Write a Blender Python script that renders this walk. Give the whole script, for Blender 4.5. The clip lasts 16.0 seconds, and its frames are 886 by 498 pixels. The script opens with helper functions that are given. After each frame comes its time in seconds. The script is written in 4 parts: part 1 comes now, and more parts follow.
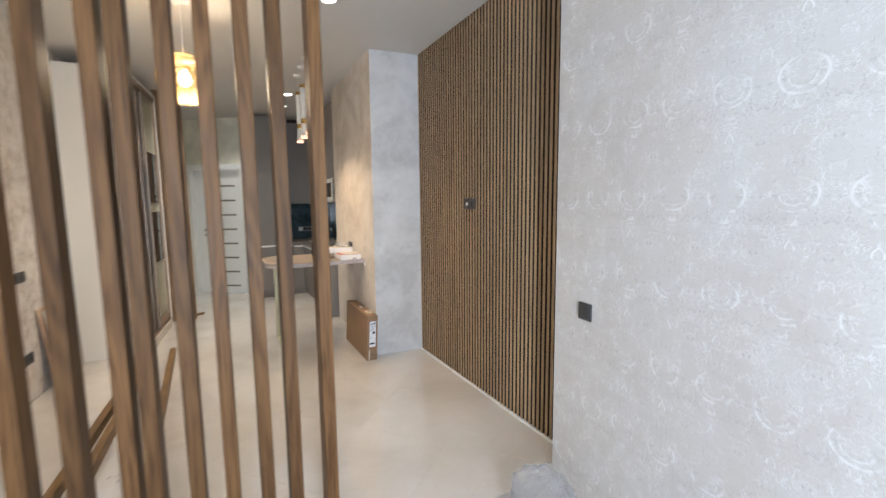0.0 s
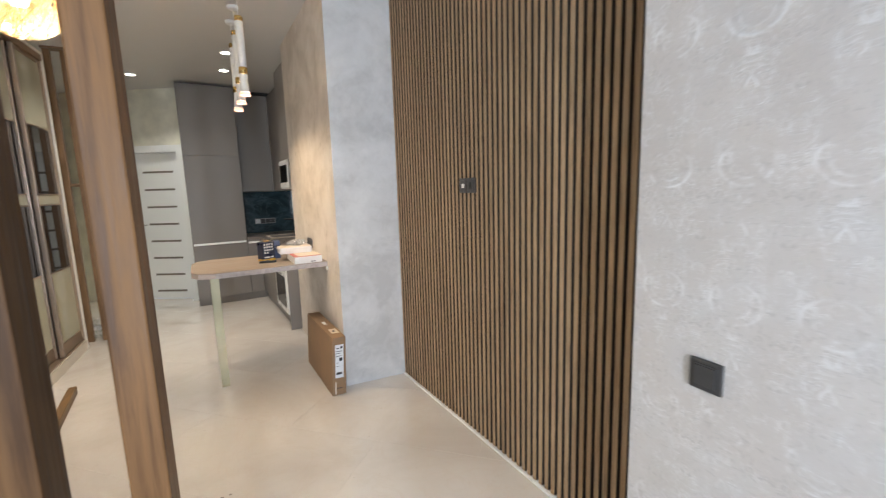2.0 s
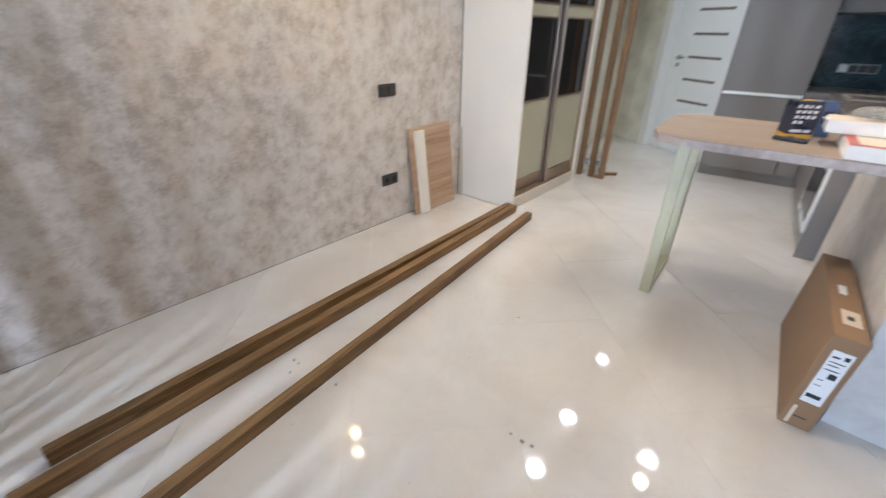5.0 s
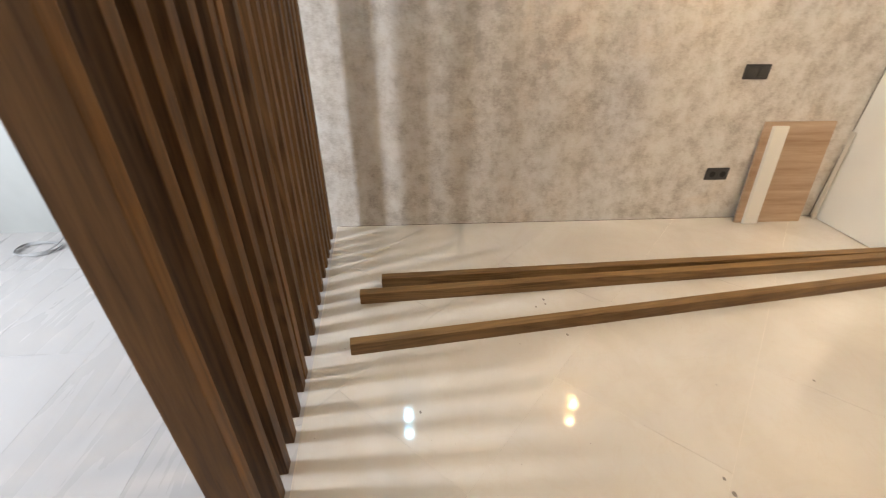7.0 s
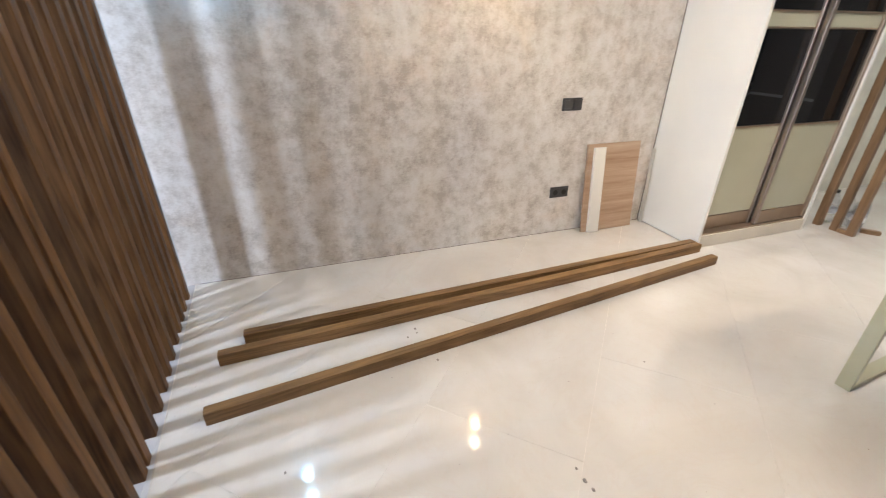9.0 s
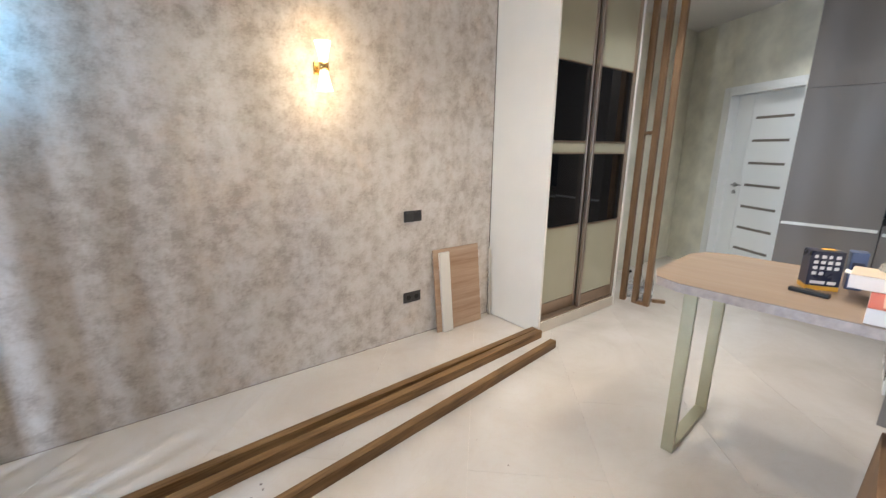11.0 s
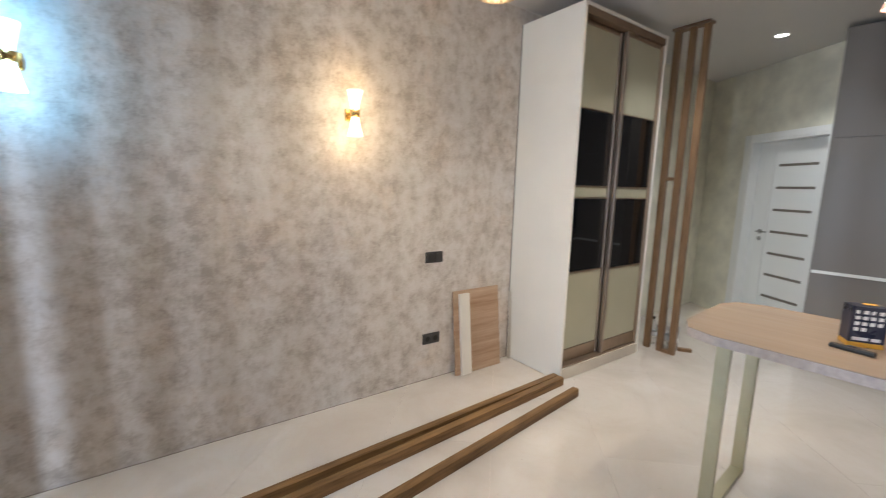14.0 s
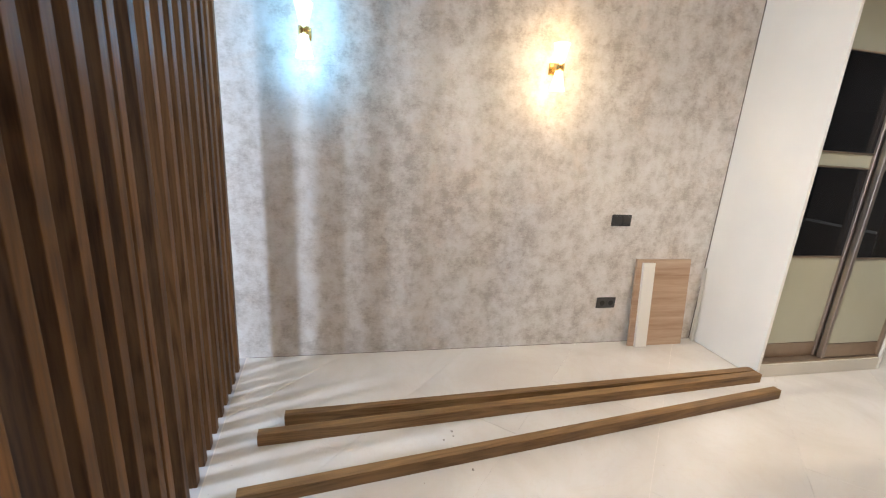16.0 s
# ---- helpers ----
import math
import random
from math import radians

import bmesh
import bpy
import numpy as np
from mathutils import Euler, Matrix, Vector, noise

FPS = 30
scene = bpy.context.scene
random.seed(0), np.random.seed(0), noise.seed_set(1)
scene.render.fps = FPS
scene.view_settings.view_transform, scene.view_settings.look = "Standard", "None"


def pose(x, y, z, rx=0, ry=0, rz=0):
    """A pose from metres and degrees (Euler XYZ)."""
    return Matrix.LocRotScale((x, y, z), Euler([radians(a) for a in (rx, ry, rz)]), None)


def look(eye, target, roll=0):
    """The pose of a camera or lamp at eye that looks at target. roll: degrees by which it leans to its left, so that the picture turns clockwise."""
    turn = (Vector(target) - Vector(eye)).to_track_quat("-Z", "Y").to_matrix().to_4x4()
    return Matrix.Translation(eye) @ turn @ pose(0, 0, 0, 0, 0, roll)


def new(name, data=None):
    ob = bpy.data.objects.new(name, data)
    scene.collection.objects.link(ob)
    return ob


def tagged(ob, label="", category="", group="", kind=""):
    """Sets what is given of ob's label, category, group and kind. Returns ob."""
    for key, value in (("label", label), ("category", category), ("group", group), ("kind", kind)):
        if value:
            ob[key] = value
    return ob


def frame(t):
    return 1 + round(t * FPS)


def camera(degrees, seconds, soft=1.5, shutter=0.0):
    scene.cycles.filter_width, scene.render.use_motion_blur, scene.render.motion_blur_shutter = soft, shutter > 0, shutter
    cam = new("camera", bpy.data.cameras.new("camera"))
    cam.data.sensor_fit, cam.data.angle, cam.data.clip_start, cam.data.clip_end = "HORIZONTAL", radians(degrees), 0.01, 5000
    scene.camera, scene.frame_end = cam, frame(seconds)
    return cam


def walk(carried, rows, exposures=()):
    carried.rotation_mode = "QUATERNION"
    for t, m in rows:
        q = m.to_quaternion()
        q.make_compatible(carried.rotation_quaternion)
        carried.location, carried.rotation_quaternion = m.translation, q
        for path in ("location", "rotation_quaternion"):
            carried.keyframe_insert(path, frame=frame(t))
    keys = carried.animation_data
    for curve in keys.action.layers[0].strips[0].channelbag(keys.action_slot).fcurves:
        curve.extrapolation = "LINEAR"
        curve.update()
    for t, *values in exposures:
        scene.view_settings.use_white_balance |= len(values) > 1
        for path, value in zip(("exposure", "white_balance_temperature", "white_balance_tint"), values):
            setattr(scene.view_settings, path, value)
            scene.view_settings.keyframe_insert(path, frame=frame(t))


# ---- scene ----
cam = camera(94.0, 16.0, soft=1.05, shutter=0.4)
PATH = [
    (0, (0.301, -0.091, 1.469), (1.085, 1.736, 1.249), -0.6),
    (0.5, (0.46, 0.101, 1.497), (1.398, 1.863, 1.364), -2.1),
    (1, (0.544, 0.272, 1.487), (1.59, 1.967, 1.311), -2.1),
    (1.5, (0.577, 0.54, 1.482), (1.608, 2.239, 1.257), -1.9),
    (2, (0.625, 0.784, 1.449), (1.495, 2.561, 1.161), -1.7),
    (2.5, (0.771, 1.054, 1.419), (1.423, 2.916, 1.089), -1.1),
    (3, (0.83, 1.32, 1.413), (1.3, 3.24, 1.11), -0.2),
    (3.5, (0.814, 1.572, 1.428), (0.936, 3.542, 1.107), 0.3),
    (4, (0.848, 1.768, 1.4), (0.371, 3.665, 0.985), 0.6),
    (4.5, (0.86, 1.808, 1.391), (-0.052, 3.452, 0.711), 1.8),
    (5, (0.864, 1.943, 1.32), (-0.299, 3.272, 0.382), 0.8),
    (7.5, (1.108, 1.931, 1.313), (-0.608, 1.968, 0.286), 1.2),
    (8, (1.126, 2.038, 1.335), (-0.604, 2.299, 0.365), 0.4),
    (8.5, (1.126, 2.105, 1.325), (-0.585, 2.534, 0.381), 0.1),
    (9, (1.124, 2.141, 1.34), (-0.565, 2.715, 0.437), 0.2),
    (9.5, (1.12, 2.161, 1.347), (-0.544, 2.876, 0.501), 0.1),
    (10, (1.121, 2.207, 1.371), (-0.515, 3.077, 0.617), 0.1),
    (12.5, (1.127, 2.287, 1.506), (-0.198, 3.777, 1.35), 0.7),
    (13, (1.135, 2.306, 1.503), (-0.166, 3.817, 1.358), 0.9),
    (13.5, (1.127, 2.282, 1.487), (-0.307, 3.661, 1.281), 1.1),
    (14, (1.096, 2.221, 1.467), (-0.513, 3.372, 1.17), 1.5),
    (14.5, (1.109, 2.162, 1.44), (-0.638, 3.061, 1.065), 2.4),
    (15, (1.135, 2.131, 1.438), (-0.693, 2.807, 0.991), 3.0),
    (15.5, (1.167, 2.108, 1.421), (-0.706, 2.613, 0.936), 3.4),
    (16, (1.171, 2.071, 1.421), (-0.717, 2.492, 0.915), 3.6),
]
EXPOSURES = [(0, 1.2, 6000, 10), (1.5, 1.2, 6300, 10), (2.5, 1.4, 5800, 10), (3.0, 1.45, 5700, 10), (4.0, 1.5, 5500, 10), (4.5, 1.35, 5700, 10), (5.0, 1.4, 5300, 10), (7.5, 1.5, 6800, 10), (8.0, 1.6, 5800, 10), (8.5, 1.65, 5700, 10), (9.0, 1.7, 5600, 10), (10.0, 1.65, 5600, 10), (12.5, 1.12, 5300, 10), (14.0, 1.2, 5600, 10), (16, 1.6, 5600, 10)]
walk(cam, [(t, look(eye, target, roll)) for t, eye, target, roll in PATH], EXPOSURES)

# ---- light ----
world = bpy.data.worlds.new("world")
scene.world = world
world.use_nodes = True
wn = world.node_tree.nodes
sky = wn.new("ShaderNodeTexSky")
sky.sky_type = 'NISHITA'
sky.sun_disc = False
sky.sun_elevation = radians(38)
sky.sun_rotation = radians(20)
world.node_tree.links.new(sky.outputs[0], wn["Background"].inputs[0])
wn["Background"].inputs[1].default_value = 0.10

NEUTRAL = (1.0, 0.93, 0.82)


def lamp(kind, name, place, watts, colour, size=0.05, target=None, cone=None, blend=0.6):
    data = bpy.data.lights.new(name, kind)
    data.energy, data.color = watts, colour
    if kind == 'AREA':
        data.shape, data.size = 'DISK', size
    else:
        data.shadow_soft_size = size
    if kind == 'SPOT':
        data.spot_size, data.spot_blend = radians(cone), blend
    ob = new(name, data)
    ob.matrix_world = look(place, target) if target else pose(*place)
    return ob


WINDOW_WATTS = 60.0
win = bpy.data.lights.new("window_daylight", 'AREA')
win.shape, win.size, win.size_y, win.energy, win.color = 'RECTANGLE', 0.25, 1.94, WINDOW_WATTS, (0.83, 0.91, 1.0)
wob = new("window_daylight", win)
wob.matrix_world = look((0.30, -1.615, 1.40), (0.30, 0, 1.40))

DOWNLIGHTS = [(-0.222, 4.722), (-0.27, 5.585), (-0.352, 6.842), (0.65, 5.645), (0.617, 6.315), (0.778, 2.956)]
for px, py in DOWNLIGHTS:
    lamp('SPOT', "downlight_lamp", (px, py, 2.835), (3 if py < 4 else 24 if py > 5 and px < 0 else 14 if px < 0 else 9), NEUTRAL, 0.08, (px, py, 0), 112, 0.8)
GLOBE = (-0.155, 3.335, 2.335)
# a downward-facing bulb: most of its light leaves below, the rest through the weave
lamp('SPOT', "globe_lamp", GLOBE, 215, (1.0, 0.81, 0.56), 0.05, (GLOBE[0], GLOBE[1], 0), 172, 0.75)
lamp('POINT', "globe_glow_lamp", (GLOBE[0], GLOBE[1], GLOBE[2] + 0.02), 32, (1.0, 0.77, 0.49), 0.05)
PENDANTS = [(0.744, 4.175), (0.722, 4.48), (0.703, 4.79)]
for px, py in PENDANTS:
    lamp('SPOT', "pendant_lamp", (px, py, 2.15), 8, (1.0, 0.75, 0.47), 0.045, (px, py, 0), 146, 0.85)
SCONCES = [(1.808, 1.933, (0.33, 0.70, 1.0), 2.0), (3.269, 1.888, (1.0, 0.68, 0.32), 1.7)]
for sy, sz, col, watts in SCONCES:
    for side in (1, -1):
        lamp('POINT', "sconce_lamp", (-1.26, sy, sz + side * 0.12), watts / 2, col, 0.035)

# ---- materials ----


class Mat:
    """A node material under construction."""

    def __init__(self, name, colour=(0.5, 0.5, 0.5), rough=0.5, metal=0.0):
        self.m = bpy.data.materials.new(name)
        self.m.use_nodes = True
        self.n, self.l = self.m.node_tree.nodes, self.m.node_tree.links
        self.b = self.n["Principled BSDF"]
        self.set("Base Color", (*colour, 1))
        self.set("Roughness", rough)
        self.set("Metallic", metal)

    def set(self, socket, value):
        self.b.inputs[socket].default_value = value

    def put(self, out, socket):
        self.l.new(out, self.b.inputs[socket])

    def node(self, kind, values=None, **attrs):
        nd = self.n.new("ShaderNode" + kind)
        if "operation" in attrs:
            nd.operation = attrs["operation"]
        if "data_type" in attrs:
            nd.data_type, nd.blend_type = attrs["data_type"], attrs["blend_type"]
        for k, v in (values or {}).items():
            if hasattr(v, "is_linked"):
                self.l.new(v, nd.inputs[k])
            else:
                nd.inputs[k].default_value = v
        return nd

    def coords(self, scale=(1, 1, 1), shift=True, turn=(0, 0, 0)):
        tc = self.node("TexCoord")
        src = tc.outputs["Object"]
        if shift:
            info = self.node("ObjectInfo")
            mul = self.node("Math", {0: info.outputs["Random"], 1: 37.0}, operation='MULTIPLY')
            add = self.node("VectorMath", {0: src, 1: mul.outputs[0]}, operation='ADD')
            src = add.outputs[0]
        mp = self.node("Mapping", {"Vector": src, "Scale": scale, "Rotation": [radians(a) for a in turn]})
        return mp.outputs[0]

    def noise(self, vec, scale, detail=4, rough=0.55, distort=0.0):
        nd = self.node("TexNoise", {"Vector": vec, "Scale": scale, "Detail": detail, "Roughness": rough, "Distortion": distort})
        return nd.outputs["Fac"]

    def ramp(self, fac, stops):
        nd = self.node("ValToRGB", {"Fac": fac})
        e = nd.color_ramp.elements
        while len(e) < len(stops):
            e.new(0.5)
        for el, (p, c) in zip(e, stops):
            el.position, el.color = p, (*c, 1) if len(c) == 3 else c
        return nd.outputs["Color"]

    def mixc(self, fac, a, b, mode='MIX'):
        nd = self.node("Mix", data_type='RGBA', blend_type=mode)
        for key, v in ((0, fac), (6, a), (7, b)):
            if hasattr(v, "is_linked"):
                self.l.new(v, nd.inputs[key])
            else:
                nd.inputs[key].default_value = (*v, 1) if isinstance(v, tuple) and len(v) == 3 else v
        return nd.outputs[2]

    def span(self, fac, lo, hi, a=0.0, b=1.0):
        nd = self.node("MapRange", {"Value": fac, "From Min": lo, "From Max": hi, "To Min": a, "To Max": b})
        return nd.outputs[0]

    def bump(self, height, strength=0.2, dist=0.002):
        nd = self.node("Bump", {"Height": height, "Strength": strength, "Distance": dist})
        self.put(nd.outputs[0], "Normal")


def paint(name, colour, rough=0.5, vary=0.06, scale=3.0, bump=0.05, metal=0.0):
    m = Mat(name, colour, rough, metal)
    v = m.coords()
    big = m.noise(v, scale, 5)
    fine = m.noise(v, scale * 40, 3)
    dark = tuple(c * (1 - 2 * vary) for c in colour)
    light = tuple(min(1, c * (1 + vary)) for c in colour)
    m.put(m.ramp(big, [(0.3, dark), (0.7, light)]), "Base Color")
    m.put(m.span(big, 0.3, 0.7, max(0.02, rough - 0.06), rough + 0.06), "Roughness")
    if bump:
        m.bump(fine, bump, 0.001)
    return m.m


def wood(name, dark, light, rough=0.45, axis='z', fine=60.0, coarse=9.0, bump=0.25, gloss=0.4, vary=(0.82, 1.12), rings=0.0):
    m = Mat(name, light, rough)
    long, cross = 0.06, 1.0
    sc = {'x': (long, cross, cross), 'y': (cross, long, cross), 'z': (cross, cross, long)}[axis]
    v = m.coords(sc)
    wav = m.noise(v, coarse, 6, 0.6, 0.5)
    grain = m.noise(v, fine, 5, 0.65, 0.4)
    mix = m.node("Math", {0: wav, 1: grain}, operation='ADD').outputs[0]
    if rings:
        figure = m.noise(m.coords({'x': (0.10, 1, 1), 'y': (1, 0.10, 1), 'z': (1, 1, 0.10)}[axis]), 7.0, 2, 0.4, 0.3)
        wave = m.node("Math", {0: m.node("Math", {0: figure, 1: 85.0}, operation='MULTIPLY').outputs[0]}, operation='SINE').outputs[0]
        mix = m.node("Math", {0: mix, 1: m.span(wave, -1, 1, -rings, rings)}, operation='ADD').outputs[0]
    col = m.ramp(m.span(mix, 0.7, 1.3), [(0.0, dark), (0.45, tuple((a + b) / 2 for a, b in zip(dark, light))), (1.0, light)])
    info = m.node("ObjectInfo")
    tone = m.span(info.outputs["Random"], 0, 1, *vary)
    col = m.mixc(1.0, col, m.node("CombineColor", {0: tone, 1: tone, 2: tone}).outputs[0], 'MULTIPLY')
    m.put(col, "Base Color")
    m.put(m.span(grain, 0.3, 0.7, rough - 0.08, rough + 0.12), "Roughness")
    m.bump(grain, bump, 0.0015)
    m.set("Specular IOR Level", gloss)
    return m.m


def glow(name, colour, strength):
    m = Mat(name, colour, 0.4)
    m.set("Emission Color", (*colour, 1))
    m.set("Emission Strength", strength)
    return m.m


def make_marble_tile():
    m = Mat("cream_marble_tile", (0.70, 0.63, 0.54), 0.09)
    tc = m.node("NewGeometry").outputs["Position"]
    cloud = m.noise(tc, 1.3, 6, 0.55, 0.8)
    vein = m.noise(tc, 2.6, 8, 0.65, 2.2)
    col = m.ramp(cloud, [(0.3, (0.58, 0.525, 0.46)), (0.55, (0.665, 0.618, 0.56)), (0.75, (0.72, 0.682, 0.635))])
    vn = m.span(m.node("Math", {0: m.node("Math", {0: vein, 1: 0.5}, operation='SUBTRACT').outputs[0]}, operation='ABSOLUTE').outputs[0], 0.0, 0.03, 0.13, 0.0)
    col = m.mixc(vn, col, (0.58, 0.47, 0.36))
    dust = m.noise(tc, 42, 2, 0.7)
    specks = m.span(dust, 0.735, 0.76, 0.0, 0.6)
    col = m.mixc(specks, col, (0.30, 0.25, 0.21))
    info = m.node("ObjectInfo")
    tone = m.span(info.outputs["Random"], 0, 1, 0.97, 1.02)
    col = m.mixc(1.0, col, m.node("CombineColor", {0: tone, 1: tone, 2: tone}).outputs[0], 'MULTIPLY')
    m.put(col, "Base Color")
    smear = m.noise(tc, 3.1, 5, 0.6, 1.0)
    m.put(m.span(smear, 0.35, 0.7, 0.035, 0.10), "Roughness")
    m.set("Coat Weight", 0.75)
    m.set("Coat Roughness", 0.045)
    m.set("Coat IOR", 1.6)
    m.bump(m.noise(tc, 1.8, 2), 0.05, 0.004)
    return m.m


def make_laminate():
    m = Mat("pale_laminate", (0.6, 0.55, 0.52), 0.3)
    v = m.coords((0.25, 1, 1))
    n1 = m.noise(v, 2.6, 6, 0.6, 1.4)
    n2 = m.noise(v, 60, 4, 0.6)
    col = m.ramp(n1, [(0.3, (0.455, 0.43, 0.425)), (0.55, (0.475, 0.455, 0.455)), (0.75, (0.49, 0.475, 0.48))])
    col = m.mixc(m.span(n2, 0.55, 0.8, 0, 0.06), col, (0.27, 0.235, 0.22))
    m.put(col, "Base Color")
    m.put(m.span(n1, 0.3, 0.7, 0.2, 0.36), "Roughness")
    m.bump(n2, 0.08, 0.001)
    return m.m


def make_wallpaper():
    m = Mat("taupe_suede_wallpaper", (0.45, 0.4, 0.36), 0.5)
    tc = m.node("NewGeometry").outputs["Position"]
    mp = m.node("Mapping", {"Vector": tc, "Scale": (1, 1.0, 1.0)}).outputs[0]
    big = m.noise(mp, 1.5, 3, 0.5)
    mid = m.noise(mp, 8.5, 10, 0.70)
    fine = m.noise(m.node("Mapping", {"Vector": tc, "Scale": (1, 1, 2.2)}).outputs[0], 46.0, 6, 0.72)
    brush = m.noise(m.node("Mapping", {"Vector": tc, "Scale": (1, 5, 0.7)}).outputs[0], 4.0, 5, 0.6)
    s1 = m.node("Math", {0: mid, 1: m.span(big, 0.3, 0.7, -0.05, 0.05)}, operation='ADD').outputs[0]
    s2 = m.node("Math", {0: s1, 1: m.span(fine, 0.3, 0.7, -0.075, 0.075)}, operation='ADD').outputs[0]
    s3 = m.node("Math", {0: s2, 1: m.span(brush, 0.3, 0.7, -0.02, 0.02)}, operation='ADD').outputs[0]
    col = m.ramp(s3, [(0.34, (0.43, 0.378, 0.33)), (0.45, (0.56, 0.508, 0.46)), (0.55, (0.655, 0.61, 0.567)), (0.68, (0.72, 0.685, 0.655))])
    hue = m.noise(mp, 3.2, 5, 0.65, 0.6)
    col = m.mixc(m.span(hue, 0.54, 0.70, 0.0, 0.5), col, (1.0, 0.90, 0.80), 'MULTIPLY')
    col = m.mixc(m.span(hue, 0.46, 0.32, 0.0, 0.35), col, (0.90, 0.93, 0.90), 'MULTIPLY')
    m.put(col, "Base Color")
    m.put(m.span(s3, 0.35, 0.65, 0.62, 0.40), "Roughness")
    m.set("Specular IOR Level", 0.6)
    m.bump(s3, 0.25, 0.003)
    return m.m


def make_damask():
    """Pale wallpaper embossed with rows of crescent medallions and scrolls, mirrored about each motif's axis."""
    m = Mat("pale_damask_wallpaper", (0.66, 0.64, 0.61), 0.5)

    def calc(op, a, b=0.0):
        return m.node("Math", {0: a, 1: b}, operation=op).outputs[0]

    def ridge(d, at, width):
        return m.span(calc('ABSOLUTE', calc('SUBTRACT', d, at)), 0.0, width, 1.0, 0.0)

    def reach(a, b):
        return calc('SQRT', calc('ADD', calc('MULTIPLY', a, a), calc('MULTIPLY', b, b)))

    tc = m.node("NewGeometry").outputs["Position"]
    warp = m.node("TexNoise", {"Vector": tc, "Scale": 9.0, "Detail": 3.0})
    off = m.node("VectorMath", {0: warp.outputs["Color"], 1: (0.0, 0.016, 0.016)}, operation='MULTIPLY')
    split = m.node("SeparateXYZ", {0: m.node("VectorMath", {0: tc, 1: off.outputs[0]}, operation='ADD').outputs[0]})
    wide, tall = 0.185, 0.325
    u = calc('MULTIPLY', calc('PINGPONG', calc('DIVIDE', calc('ADD', split.outputs[1], 3.7 - 0.600), wide), 0.5), wide)
    v = calc('MULTIPLY', calc('SUBTRACT', calc('FRACT', calc('DIVIDE', calc('ADD', split.outputs[2], 0.65 + 0.1625 - 1.493), tall)), 0.5), tall)
    d = reach(u, calc('MULTIPLY', v, 1.15))
    crescent = calc('MULTIPLY', ridge(d, 0.058, 0.009), m.span(v, 0.065, 0.02, 0.1, 0.9))
    cup = calc('MULTIPLY', ridge(reach(u, calc('SUBTRACT', v, 0.004)), 0.037, 0.007), m.span(v, 0.055, 0.0, 0.1, 0.7))
    ud, vd = calc('SUBTRACT', u, wide / 2), calc('SUBTRACT', calc('ABSOLUTE', v), 0.118)
    d2 = reach(ud, vd)
    petals = calc('MULTIPLY', ridge(calc('ADD', d2, calc('MULTIPLY', calc('SINE', calc('MULTIPLY', calc('ARCTAN2', vd, ud), 6.0)), 0.009)), 0.034, 0.008), 0.35)
    tail = calc('MULTIPLY', ridge(u, calc('MULTIPLY', calc('SINE', calc('MULTIPLY', v, 70.0)), 0.012), 0.005), m.span(v, -0.05, -0.075))
    lace_at = m.node("CombineXYZ", {0: u, 1: v, 2: 0.37}).outputs[0]
    lace = ridge(m.noise(lace_at, 30.0, 3, 0.55, 1.6), 0.5, 0.045)
    fine_lace = ridge(m.noise(lace_at, 62.0, 2, 0.5, 1.0), 0.5, 0.06)
    motif = calc('MAXIMUM', calc('MAXIMUM', crescent, cup), calc('MAXIMUM', petals, tail))
    motif = calc('MAXIMUM', motif, calc('MULTIPLY', lace, 0.75))
    motif = calc('MAXIMUM', motif, calc('MULTIPLY', fine_lace, 0.4))
    worn = m.span(m.noise(tc, 16.0, 5, 0.65, 0.4), 0.40, 0.58, 0.05, 1.0)
    motif = calc('MULTIPLY', motif, worn)
    tint = m.noise(tc, 2.2, 5, 0.6, 0.5)
    col = m.ramp(tint, [(0.3, (0.50, 0.462, 0.425)), (0.5, (0.555, 0.522, 0.487)), (0.7, (0.585, 0.565, 0.54))])
    mottle = m.noise(tc, 26.0, 6, 0.7, 0.5)
    col = m.mixc(m.span(mottle, 0.55, 0.72, 0.0, 0.30), col, (0.50, 0.475, 0.45))
    col = m.mixc(m.span(motif, 0.1, 0.9, 0.0, 0.85), col, (0.76, 0.752, 0.74))
    col = m.mixc(m.span(m.noise(lace_at, 44.0, 3, 0.6, 1.2), 0.56, 0.70, 0.0, 0.6), col, (0.40, 0.378, 0.355))
    m.put(col, "Base Color")
    m.put(m.span(motif, 0.0, 1.0, 0.55, 0.32), "Roughness")
    relief = calc('ADD', motif, calc('MULTIPLY', mottle, 0.35))
    m.bump(relief, 0.24, 0.004)
    return m.m


def make_column_plaster(name, streaks, tones):
    m = Mat(name, (0.55, 0.54, 0.52), 0.55)
    tc = m.node("NewGeometry").outputs["Position"]
    big = m.noise(tc, 2.4, 6, 0.6, 0.6)
    mid = m.noise(tc, 12, 6, 0.65, 0.8)
    s = m.node("Math", {0: big, 1: m.span(mid, 0.3, 0.7, -0.08, 0.08)}, operation='ADD').outputs[0]
    col = m.ramp(s, [(0.33, tones[0]), (0.5, tones[1]), (0.67, tones[2])])
    st = m.noise(m.node("Mapping", {"Vector": tc, "Scale": (12, 12, 1.6)}).outputs[0], 4.0, 6, 0.7, 0.6)
    streak = m.span(st, 0.60, 0.70, 0.0, streaks)
    col = m.mixc(streak, col, (0.30, 0.245, 0.19))
    m.put(col, "Base Color")
    m.bump(s, 0.3, 0.004)
    return m.m


